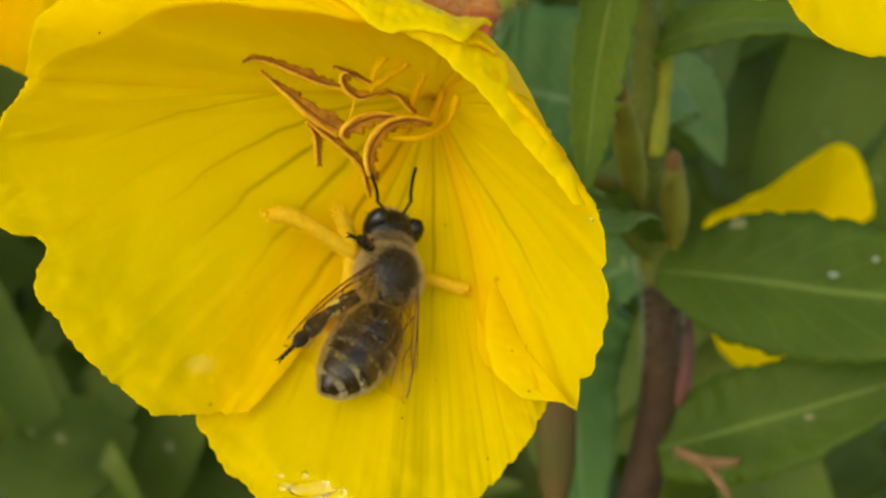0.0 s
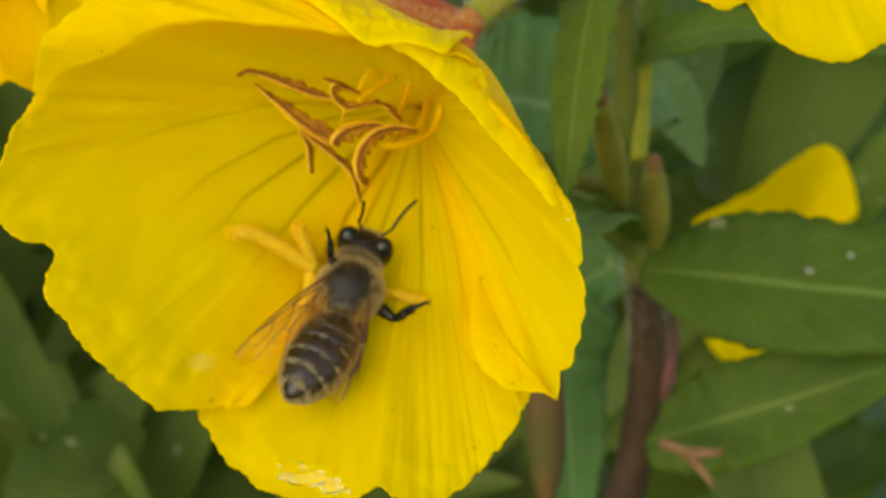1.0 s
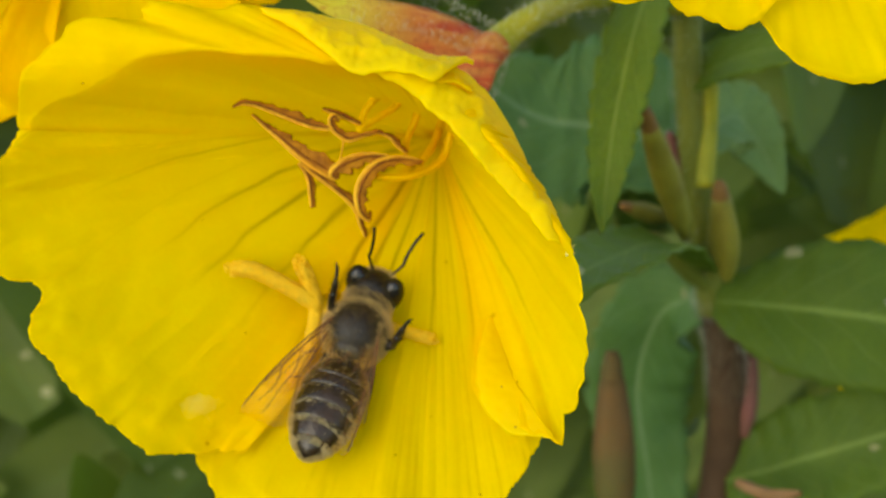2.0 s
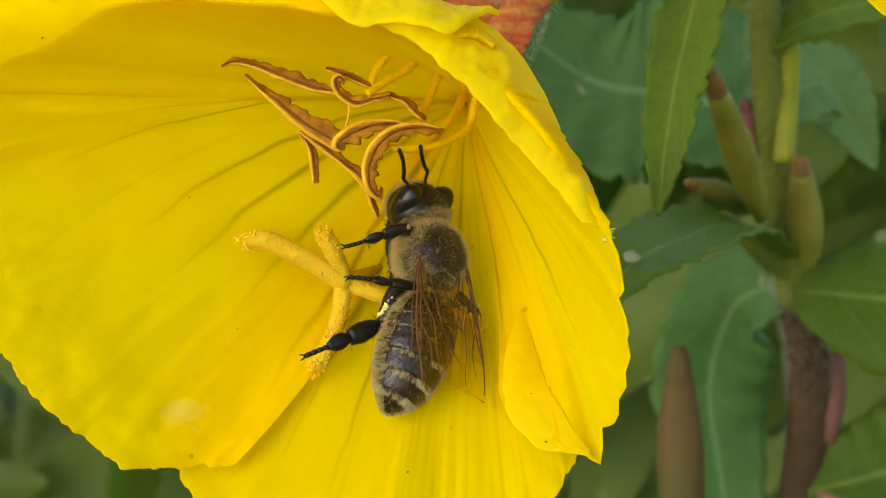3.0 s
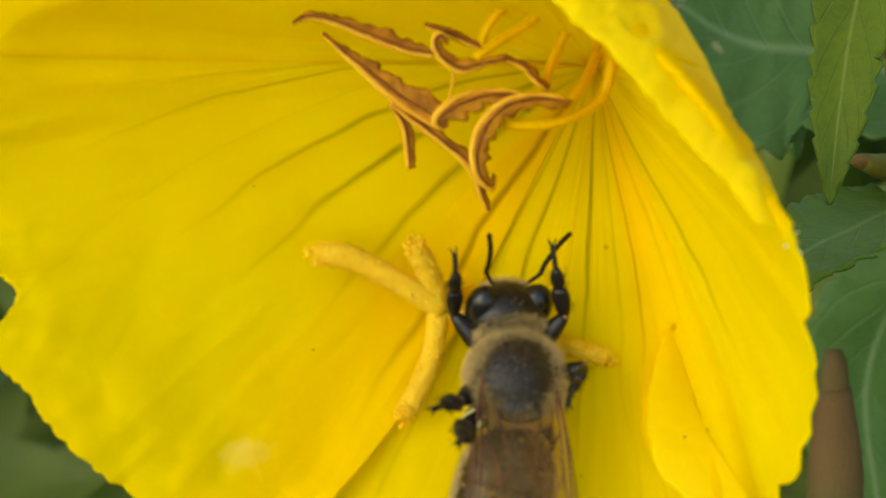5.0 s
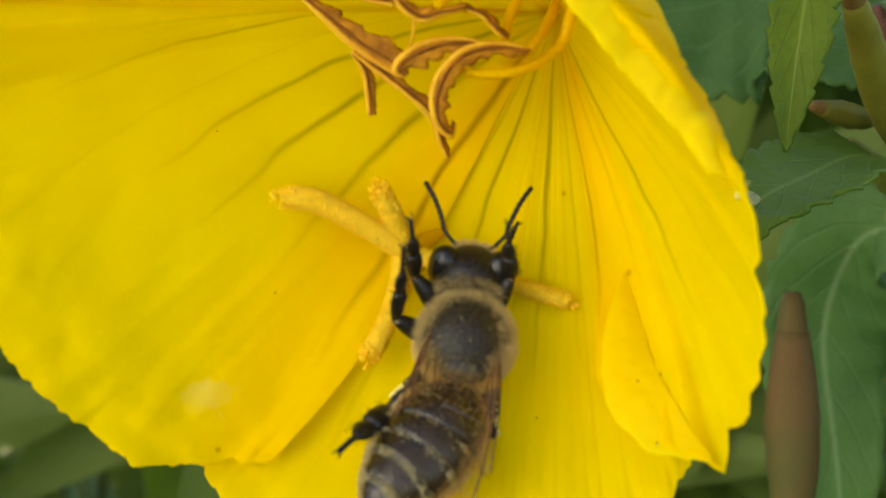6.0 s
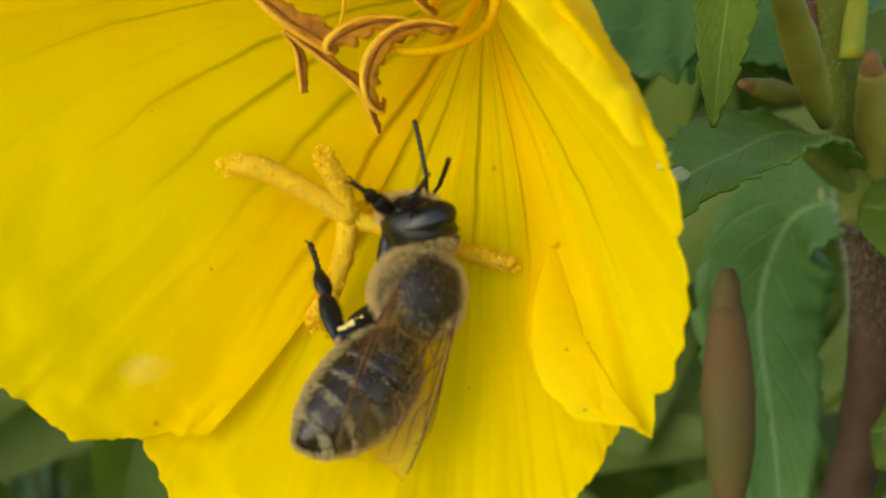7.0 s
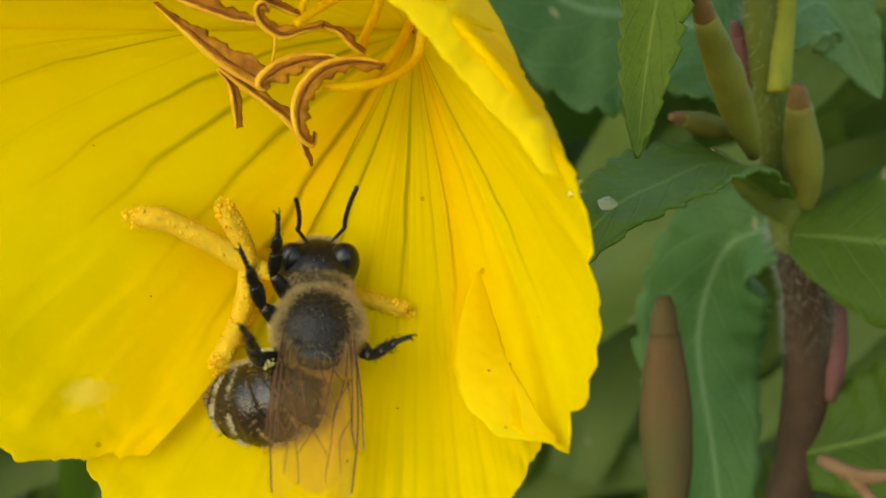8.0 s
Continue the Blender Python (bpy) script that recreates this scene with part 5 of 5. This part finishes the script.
# ---------------------------------------------------------------- how things move
BEE_PATH = [
    (0, -0.00071, 0.00504, -0.00518, 73.3, 11.8, 16.3),
    (0.2, -0.0008, 0.00429, -0.00661, 70.1, 9.3, 6.4),
    (0.4, -0.00072, 0.0044, -0.00549, 69.7, 2.9, 7.5),
    (0.5, -0.00097, 0.00455, -0.00561, 69.3, 9.3, -1.5),
    (0.6, -0.00177, 0.0049, -0.00604, 69.7, 10.4, -5.5),
    (0.8, -0.00198, 0.00424, -0.00746, 66.9, 17.7, -14.4),
    (1, -0.00267, 0.00518, -0.00609, 66.2, 14.7, -12.6),
    (1.2, -0.00249, 0.00517, -0.00565, 68.6, 9.2, -8.3),
    (2.3, -0.00231, 0.0049, -0.00647, 67.5, 19.2, -8.1),
    (2.5, -0.0015, 0.00484, -0.00612, 69.8, 10, 1.5),
    (2.7, 0.00105, 0.00479, -0.00495, 70.3, 11.4, 25.6),
    (2.9, 0.00144, 0.00571, -0.00305, 72.2, 9.9, 28.5),
    (3, 0.00123, 0.00609, -0.00241, 71.5, 9.9, 37.5),
    (3.1, 0.00053, 0.00639, -0.00181, 70, 8, 18.3),
    (3.3, 0.00041, 0.0052, -0.00406, 72, 2.2, -1.1),
    (3.5, -0.00021, 0.00409, -0.00679, 71.9, 8.6, 12.3),
    (3.7, 0.00034, 0.00445, -0.0059, 75.4, 15.5, 30.3),
    (3.9, 0.0007, 0.00439, -0.00598, 76.4, 16.9, 25.2),
    (4, 0.00178, 0.00451, -0.00583, 74.6, 15.6, 31.4),
    (4.2, 0.00026, 0.00526, -0.00477, 74.9, 13.6, 37.8),
    (4.4, -0.00102, 0.00498, -0.00611, 69.4, 9.7, 24.3),
    (4.5, -0.00037, 0.00504, -0.00597, 70.9, 6.3, 21.3),
    (4.6, 0.00091, 0.00374, -0.00697, 71, 1.6, 19.3),
    (4.8, 0.00066, 0.0036, -0.00725, 69.2, -1, 17.3),
    (5, -0.00054, 0.00376, -0.00751, 69.8, 0.5, 10.9),
    (5.2, -0.00059, 0.00341, -0.00816, 68.7, 8, 7.1),
    (6.3, -0.00092, 0.00351, -0.00828, 68.2, 5, 3),
    (6.5, -0.00018, 0.00351, -0.00701, 81.4, 19.6, 37.3),
    (6.7, 0.00023, 0.00549, -0.0042, 72.3, 9.9, 45.3),
    (6.9, 0.00034, 0.00447, -0.00625, 76.9, 13.5, 37.7),
    (7, 0.00013, 0.00326, -0.00736, 80, 22.5, 27.4),
    (7.1, -0.00075, 0.00369, -0.00711, 79.8, 26.7, 21.3),
    (7.3, -0.00257, 0.00375, -0.00806, 76.3, 24.9, 10.3),
    (7.5, -0.00064, 0.00309, -0.00813, 88.5, 30.3, 34.2),
    (7.6, -0.00133, 0.00366, -0.008, 74.4, 22.4, 13.8),
    (7.7, -0.0002, 0.00356, -0.00697, 79.9, 21.9, 27.6),
    (7.9, -0.00302, 0.00464, -0.00707, 73.7, 13.3, 10),
    (8, -0.00137, 0.00392, -0.00794, 69.9, 1.5, 4.8),
]
ABDOMEN_TURN = [
    (0, -31.9, -1.6),
    (0.2, -29.7, -6.2),
    (0.4, -30.3, -9.1),
    (0.5, -26.2, -2.4),
    (0.6, -18.8, 6.2),
    (0.8, -12.4, 12.6),
    (1, -13.6, 15),
    (1.2, -20.3, 15),
    (2.3, 2.2, 11.9),
    (2.5, -10.3, 0.3),
    (2.7, -16.4, -13.2),
    (2.9, -14.7, -13.3),
    (3, -17.6, -15.3),
    (3.1, -16.4, -10.3),
    (3.3, -9.7, 5.3),
    (3.5, -18.3, 12.6),
    (3.7, -40.5, 12.4),
    (3.9, -51.2, 11.4),
    (4, -50.3, 5),
    (4.2, -51.8, 2.1),
    (4.4, -67.9, 7.9),
    (4.5, -76.4, 9.7),
    (4.6, -61.7, 12.6),
    (4.8, -32.1, -2.8),
    (5, -15.9, -24.5),
    (5.2, -16.9, -8.3),
    (6.3, -35, 15),
    (6.5, -32.6, 7.9),
    (6.7, -27.4, -9.1),
    (6.9, -27.4, -12.9),
    (7, -31.4, 1.4),
    (7.1, -27.6, -5.1),
    (7.3, -34, -30),
    (7.5, -57, -50),
    (7.6, -58, -48),
    (7.7, -61, -43),
    (7.9, -68.6, -37.2),
    (8, -89.1, -48.1),
]
HEAD_TURN = [
    (0, -14, 0, -4),
    (0.2, -14, 0, -4),
    (0.4, -14, 0, -4),
    (0.5, -14, 0, -4),
    (0.6, -14, 0, -4),
    (0.8, -14, 0, -4),
    (1, -14, 0, -4),
    (1.2, -14, 0, -4),
    (2.3, -14, 0, -4),
    (2.5, -14, 0, -4),
    (2.7, -14, 4, 0.5),
    (2.9, -14, 8, 5),
    (3, -14, 6.5, 10),
    (3.1, -14, 5, 5),
    (3.3, -14, 2.5, 2.5),
    (3.5, -14, 0, 0),
    (3.7, -14, 4, 3.2),
    (3.9, -14, 8, 6.4),
    (4, -14, 10, 8),
    (4.2, -14, 32, 14),
    (4.4, -14, 66, 20),
    (4.5, -14, 70, 22),
    (4.6, -14, 66, 20),
    (4.8, -14, 46, 16),
    (5, -14, 8, 4),
    (5.2, -14, 0, -8),
    (6.3, -14, 0, 0),
    (6.5, -14, 10, 2),
    (6.7, -14, 48, 22),
    (6.9, -14, 30, 18),
    (7, -14, 64, 14),
    (7.1, -14, 55, 14),
    (7.3, -14, 15, 8),
    (7.5, -14, 8, 2),
    (7.6, -14, 6.4, 1.6),
    (7.7, -14, 4.8, 1.2),
    (7.9, -14, 1.6, 0.4),
    (8, -14, 0, 0),
]
LEFT_ANTENNA = [
    (0, 134, -14, -86),
    (0.5, 109, 7, -92),
    (1, 94, 3, -91),
    (2.5, 107, -25, -82),
    (3, 135, -27, -81),
    (3.5, 63, -73, -10),
    (4, 20, -73, 9),
    (4.5, 0, -42, 74),
    (5, 108, -10, -87),
    (6.5, -25, -57, 63),
    (7, -1, -73, 16),
    (7.5, 39, -73, -10),
    (8, 101, -5, -89),
]
RIGHT_ANTENNA = [
    (0, 76, 24, 82),
    (0.5, 94, 14, 86),
    (1, 90, 62, 56),
    (2.5, 75, 54, 65),
    (3, 51, 14, 86),
    (3.5, 105, 55, 65),
    (4, 70, 8, 87),
    (4.5, 36, 6, 88),
    (5, 50, 73, -3),
    (6.5, 56, 56, 63),
    (7, 19, 34, 78),
    (7.5, 91, 32, 79),
    (8, 108, 23, 83),
]
STIGMA_SHIFT = [
    (0, 0.00152, 0, 0.0008),
    (0.5, 0.00147, 0, 0.0008),
    (1, -0.00067, 0, -8e-05),
    (1.2, -0.00075, 0, -5e-05),
    (2.5, 0, 0, 0),
    (3, 0.00076, 0, 0.00075),
    (3.5, 0.00037, 0, 0.00116),
    (4.5, 0.00022, 0, 0.00051),
    (5, 0.00046, 0, 0.00012),
    (6.5, 0.0009, 0, 0.00031),
    (7, 0.00122, 0, 0.00062),
    (7.5, 0.00037, 0, -0.00032),
    (8, -0.00041, 0, -0.00035),
]
LEFT_FORE = [
    (0, 63.2, 0, 91.4, -16.3, 0, 10.4),
    (0.5, 61.1, 0, 96.8, 10.5, 0, 5.1),
    (1, 70.2, 0, 92.2, 17.3, 0, -6.1),
    (1.2, 69.2, 0, 58.7, 14.1, 0, 6.1),
    (2.3, 54.9, 0, 130.3, 48.6, 0, -42.9),
    (2.5, 59.3, 0, 67.8, 17.8, 0, 0.2),
    (2.75, 57.7, -0.2, 83.4, -27.8, -10.5, 24.8),
    (3, 56, 0, 99, -73.4, 0, 49.4),
    (3.25, 59.1, -0.3, 86.7, -46.2, -8.6, 14.9),
    (3.5, 62.2, 0, 74.4, -19, 0, -19.6),
    (4, 31.4, 0, 81.7, -8.4, 0, 11.3),
    (4.5, 58.8, 0, 74.6, -17.1, 0, -0.1),
    (5, 17.9, 0, 43.7, 47.1, 0, -20.9),
    (5.2, 18.2, 0, 45.7, 41.4, 0, -12.1),
    (6.3, 40.2, 0, 55.2, 29.1, 0, -26.6),
    (6.4, 45.1, 0.9, 75.3, -2.8, 11.3, -64.9),
    (6.5, 50.1, 0, 95.5, -34.7, 0, -103.2),
    (6.75, 36, 3.6, 67.4, -7.6, 20.7, -29),
    (7, 21.8, 0, 39.2, 19.5, 0, 45.2),
    (7.25, 33.2, 2.2, 60.6, -15.1, 25, -25.7),
    (7.5, 44.6, 0, 82, -49.8, 0, -96.6),
    (7.75, 46.6, -0.3, 66.2, -14.3, 11.4, -62.1),
    (8, 48.6, 0, 50.4, 21.2, 0, -27.6),
]
LEFT_MID = [
    (0, -64.5, 0, -54.5, 33, 0, 75.8),
    (0.5, -64.5, 0, -54.5, 33, 0, 75.8),
    (1, -64.5, 0, -54.5, 33, 0, 75.8),
    (1.2, -64.5, 0, -54.5, 33, 0, 75.8),
    (2.3, -64.5, 0, -54.5, 33, 0, 75.8),
    (2.37, -38.8, 38.6, -12.5, 32.3, 0.1, 67.9),
    (2.43, 20.2, 38.6, 59.2, 31.7, 0.1, 60),
    (2.5, 45.9, 0, 101.2, 31, 0, 52.1),
    (2.75, 40.4, -1.9, 138.8, 11.9, 14.1, -20.3),
    (3, 34.8, 0, 176.4, -7.2, 0, -92.8),
    (3.25, 36.1, -0.5, 134.4, -0.1, 0.6, -82.4),
    (3.5, 37.5, 0, 92.4, 7, 0, -72),
    (4, 31.8, 0, 49.9, 15.6, 0, 6),
    (4.5, 44.5, 0, 116.1, 12.6, 0, 37.2),
    (5, 42.9, 0, 130.3, 18.4, 0, -1.7),
    (5.2, 31.2, 0, 123.9, 37.2, 0, -22.5),
    (6.3, 40.7, 0, 71.7, 39.9, 0, -39.8),
    (6.4, 31.1, -5, 127, 59.9, 11.1, 17.8),
    (6.5, 21.5, 0, -177.6, 79.9, 0, 75.4),
    (6.67, 18.1, 4.8, 127.6, 73.3, 2.8, 52.7),
    (6.83, 12.2, 4.8, 72.5, 66.2, 2.8, 29.9),
    (7, 8.8, 0, 17.7, 59.6, 0, 7.2),
    (7.25, 25.6, 10.9, 83.4, 62.8, -0.1, 5.3),
    (7.5, 42.5, 0, 149.2, 66, 0, 3.4),
    (7.75, 46.5, -1.5, 107.8, 41.6, 2, -6),
    (8, 50.6, 0, 66.4, 17.1, 0, -15.4),
]
LEFT_HIND = [
    (0, -8.6, 0, 128.4, 24.6, 0, 12),
    (0.17, 3.5, 2.1, 138.2, 2.9, 32.8, -35.1),
    (0.33, 15.9, 2.1, 148.2, -43.3, 32.8, -101.9),
    (0.5, 28, 0, 158, -65, 0, -149),
    (0.67, 12.7, -1, 161.6, -49.1, 26.5, -95.6),
    (0.83, -2.7, -1, 165.4, -14.9, 26.5, -30.4),
    (1, -18, 0, 169, 1, 0, 23),
    (2.5, -18, 0, 169, 1, 0, 23),
    (3, -16.6, 0, 157.5, 8.7, 0, -41.4),
    (3.5, 31.8, 0, 155.2, -9.8, 0, 10.1),
    (4, 14.5, 0, 145.1, -4.6, 0, -9.1),
    (4.5, 28.3, 0, 126.8, -0.9, 0, -16.8),
    (5, 50.5, 0, 135.8, 16.7, 0, 5.2),
    (5.2, 39, 0, 138.3, 23.8, 0, 11.9),
    (6.3, -10, 0, 142.7, 34.9, 0, 3.1),
    (6.5, -35.4, 0, -175, -2.8, 0, -65),
    (7, 11.3, 0, 141.1, -24, 0, -129),
    (7.25, 11.3, 0, 140, -12.5, 6.1, -73.8),
    (7.5, 11.3, 0, 138.8, -0.9, 0, -18.5),
    (8, 48.5, 0, 114.7, 36.7, 0, -5.1),
]
RIGHT_FORE = [
    (0, -64.5, 0, 54.5, -33, 0, 104.2),
    (0.5, -64.5, 0, 54.5, -33, 0, 104.2),
    (1, -64.5, 0, 54.5, -33, 0, 104.2),
    (1.2, -64.5, 0, 54.5, -33, 0, 104.2),
    (2.3, -64.5, 0, 54.5, -33, 0, 104.2),
    (2.5, -64.5, 0, 54.5, -33, 0, 104.2),
    (3, -64.5, 0, 54.5, -33, 0, 104.2),
    (3.5, -64.5, 0, 54.5, -33, 0, 104.2),
    (4, -64.5, 0, 54.5, -33, 0, 104.2),
    (4.5, -64.5, 0, 54.5, -33, 0, 104.2),
    (4.75, -14.1, -24.7, 4.7, -2.7, -8.4, 73.7),
    (5, 36.4, 0, -45.1, 27.6, 0, 43.2),
    (5.2, 46.4, 0, -33.7, 27.1, 0, 15.6),
    (6.3, 39.3, 0, -23.8, 34.3, 0, 30.7),
    (6.4, -12.6, -19.6, 15.3, 0.7, -11.5, 67.4),
    (6.5, -64.5, 0, 54.5, -33, 0, 104.2),
    (7, -64.5, 0, 54.5, -33, 0, 104.2),
    (7.5, -64.5, 0, 54.5, -33, 0, 104.2),
    (8, -64.5, 0, 54.5, -33, 0, 104.2),
]
RIGHT_MID = [
    (0, -64.5, 0, 54.5, 33, 0, -75.8),
    (0.25, -15.8, 36.1, 126, 42.9, 3.7, -35.1),
    (0.5, 32.9, 0, -162.5, 52.8, 0, 5.6),
    (1, 13.5, 0, -117, 50.4, 0, 26.6),
    (1.2, 16.8, 0, -126.2, 47.9, 0, 21.2),
    (2.3, 57.8, 0, -109.3, 27.4, 0, 13.4),
    (2.5, 36.2, 0, -149.1, 53.6, 0, 8.8),
    (2.67, 12, 35.5, 166.7, 47, 3.5, -19.3),
    (2.83, -40.3, 35.5, 98.7, 39.6, 3.5, -47.7),
    (3, -64.5, 0, 54.5, 33, 0, -75.8),
    (3.5, -64.5, 0, 54.5, 33, 0, -75.8),
    (4, -64.5, 0, 54.5, 33, 0, -75.8),
    (4.17, -38.5, -43, 14.8, 33.7, 0.1, -67.6),
    (4.33, 30.5, -43, -64.8, 34.4, 0.1, -59.4),
    (4.5, 56.5, 0, -104.5, 35.1, 0, -51.2),
    (5, 42.9, 0, -83.6, 56.1, 0, -71.5),
    (5.2, 67, 0, -95.3, 30, 0, -36.5),
    (5.57, 37.8, -43.7, -59.4, 31, -0.2, -49.6),
    (5.93, -35.3, -43.7, 18.6, 32, -0.2, -62.7),
    (6.3, -64.5, 0, 54.5, 33, 0, -75.8),
    (6.5, -64.5, 0, 54.5, 33, 0, -75.8),
    (7, -64.5, 0, 54.5, 33, 0, -75.8),
    (7.5, -64.5, 0, 54.5, 33, 0, -75.8),
    (7.67, -42.1, 38.9, 100.2, 33.9, 0.5, -44.1),
    (7.83, 15.3, 38.9, 176, 34.9, 0.5, -12.4),
    (8, 37.7, 0, -138.3, 35.8, 0, 19.3),
]
RIGHT_HIND = [
    (0, -18, 0, -169, 1, 0, -23),
    (0.5, -18, 0, -169, 1, 0, -23),
    (1, -18, 0, -169, 1, 0, -23),
    (2.5, -18, 0, -169, 1, 0, -23),
    (3, 19, 0, -128, -64, 0, 6),
    (3.5, -18, 0, -169, 1, 0, -23),
    (4, -18, 0, -169, 1, 0, -23),
    (4.5, 36.7, 0, -142.5, 11.8, 0, -46.5),
    (5, -18, 0, -169, 1, 0, -23),
    (6.5, -18, 0, -169, 1, 0, -23),
    (7, -18, 0, -169, 1, 0, -23),
    (7.25, -41.2, 15.9, 122.8, 17, -3.8, -49.4),
    (7.5, -64.5, 0, 54.5, 33, 0, -75.8),
    (8, -64.5, 0, 54.5, 33, 0, -75.8),
]


COXA = {"fore": (0.9, 1.3, -1.1), "mid": (1.1, 0.1, -1.3), "hind": (1.1, -1.1, -1.2)}
LEG_TURNS = {("left", "fore"): LEFT_FORE, ("left", "mid"): LEFT_MID, ("left", "hind"): LEFT_HIND,
             ("right", "fore"): RIGHT_FORE, ("right", "mid"): RIGHT_MID, ("right", "hind"): RIGHT_HIND}
THIGH = {"fore": 2.5, "mid": 2.7, "hind": 3.0}
# seconds, spread of the left and of the right wings
WING_SPREAD = [(0.0, 40, -3), (0.5, 36, -2), (1.0, 29, 1), (1.2, 29, 1), (2.3, 14, 4), (2.5, 6, 4), (3.0, 4, 2), (3.5, 5, 2), (4.0, 4, -2), (4.5, 6, -5), (5.0, 4, 0), (6.5, 12, -9), (7.0, 6, -4), (7.5, 3, 1), (8.0, 3, -1)]


def plate_pose(k, yaw, pitch):
    """The pose of plate k when the abdomen bends by yaw and pitch in all, shared among its joints."""
    m = pose(0, -1.9 * MM, -0.1 * MM, -0.55 * pitch, 0, 0.55 * yaw)
    for j in range(1, k + 1):
        y = -PLATES[j] * LENGTH * MM
        m = m @ pose(0, y, 0) @ pose(0, 0, 0, -0.16 * pitch, 0, 0.16 * yaw) @ pose(0, -y, 0)
    return m


def motions():
    walk(bee, [(t, BASE @ pose(*p)) for t, *p in BEE_PATH])
    walk(head, [(t, pose(0, 1.95 * MM, -0.1 * MM, *a)) for t, *a in HEAD_TURN])
    for k, plate in enumerate(plates):
        walk(plate, [(t, plate_pose(k, yaw, pitch)) for t, yaw, pitch in ABDOMEN_TURN])
    for ob, s, rows in ((antenna_l, -1, LEFT_ANTENNA), (antenna_r, 1, RIGHT_ANTENNA)):
        walk(ob, [(t, pose(0.45 * s * MM, 2.2 * MM, 0.45 * MM, *a)) for t, *a in rows])
    for (side, kind), (femur, shin) in legs.items():
        s = -1 if side == "left" else 1
        x, y, z = COXA[kind]
        walk(femur, [(t, pose(x * s * MM, y * MM, z * MM, *a[:3])) for t, *a in LEG_TURNS[side, kind]])
        walk(shin, [(t, pose(0, THIGH[kind] * MM, 0, *a[3:])) for t, *a in LEG_TURNS[side, kind]])
    for (side, kind), ob in wings.items():
        s = -1 if side == "left" else 1
        y, z, more = (0.35, 1.05, 0) if kind == "fore" else (-0.35, 0.85, 6)
        walk(ob, [(t, pose(1.55 * s * MM, y * MM, z * MM, -4, 0, s * (spread[0 if s < 0 else 1] + more))) for t, *spread in WING_SPREAD])
    walk(pistil, [(t, pose(*p)) for t, *p in STIGMA_SHIFT])


motions()
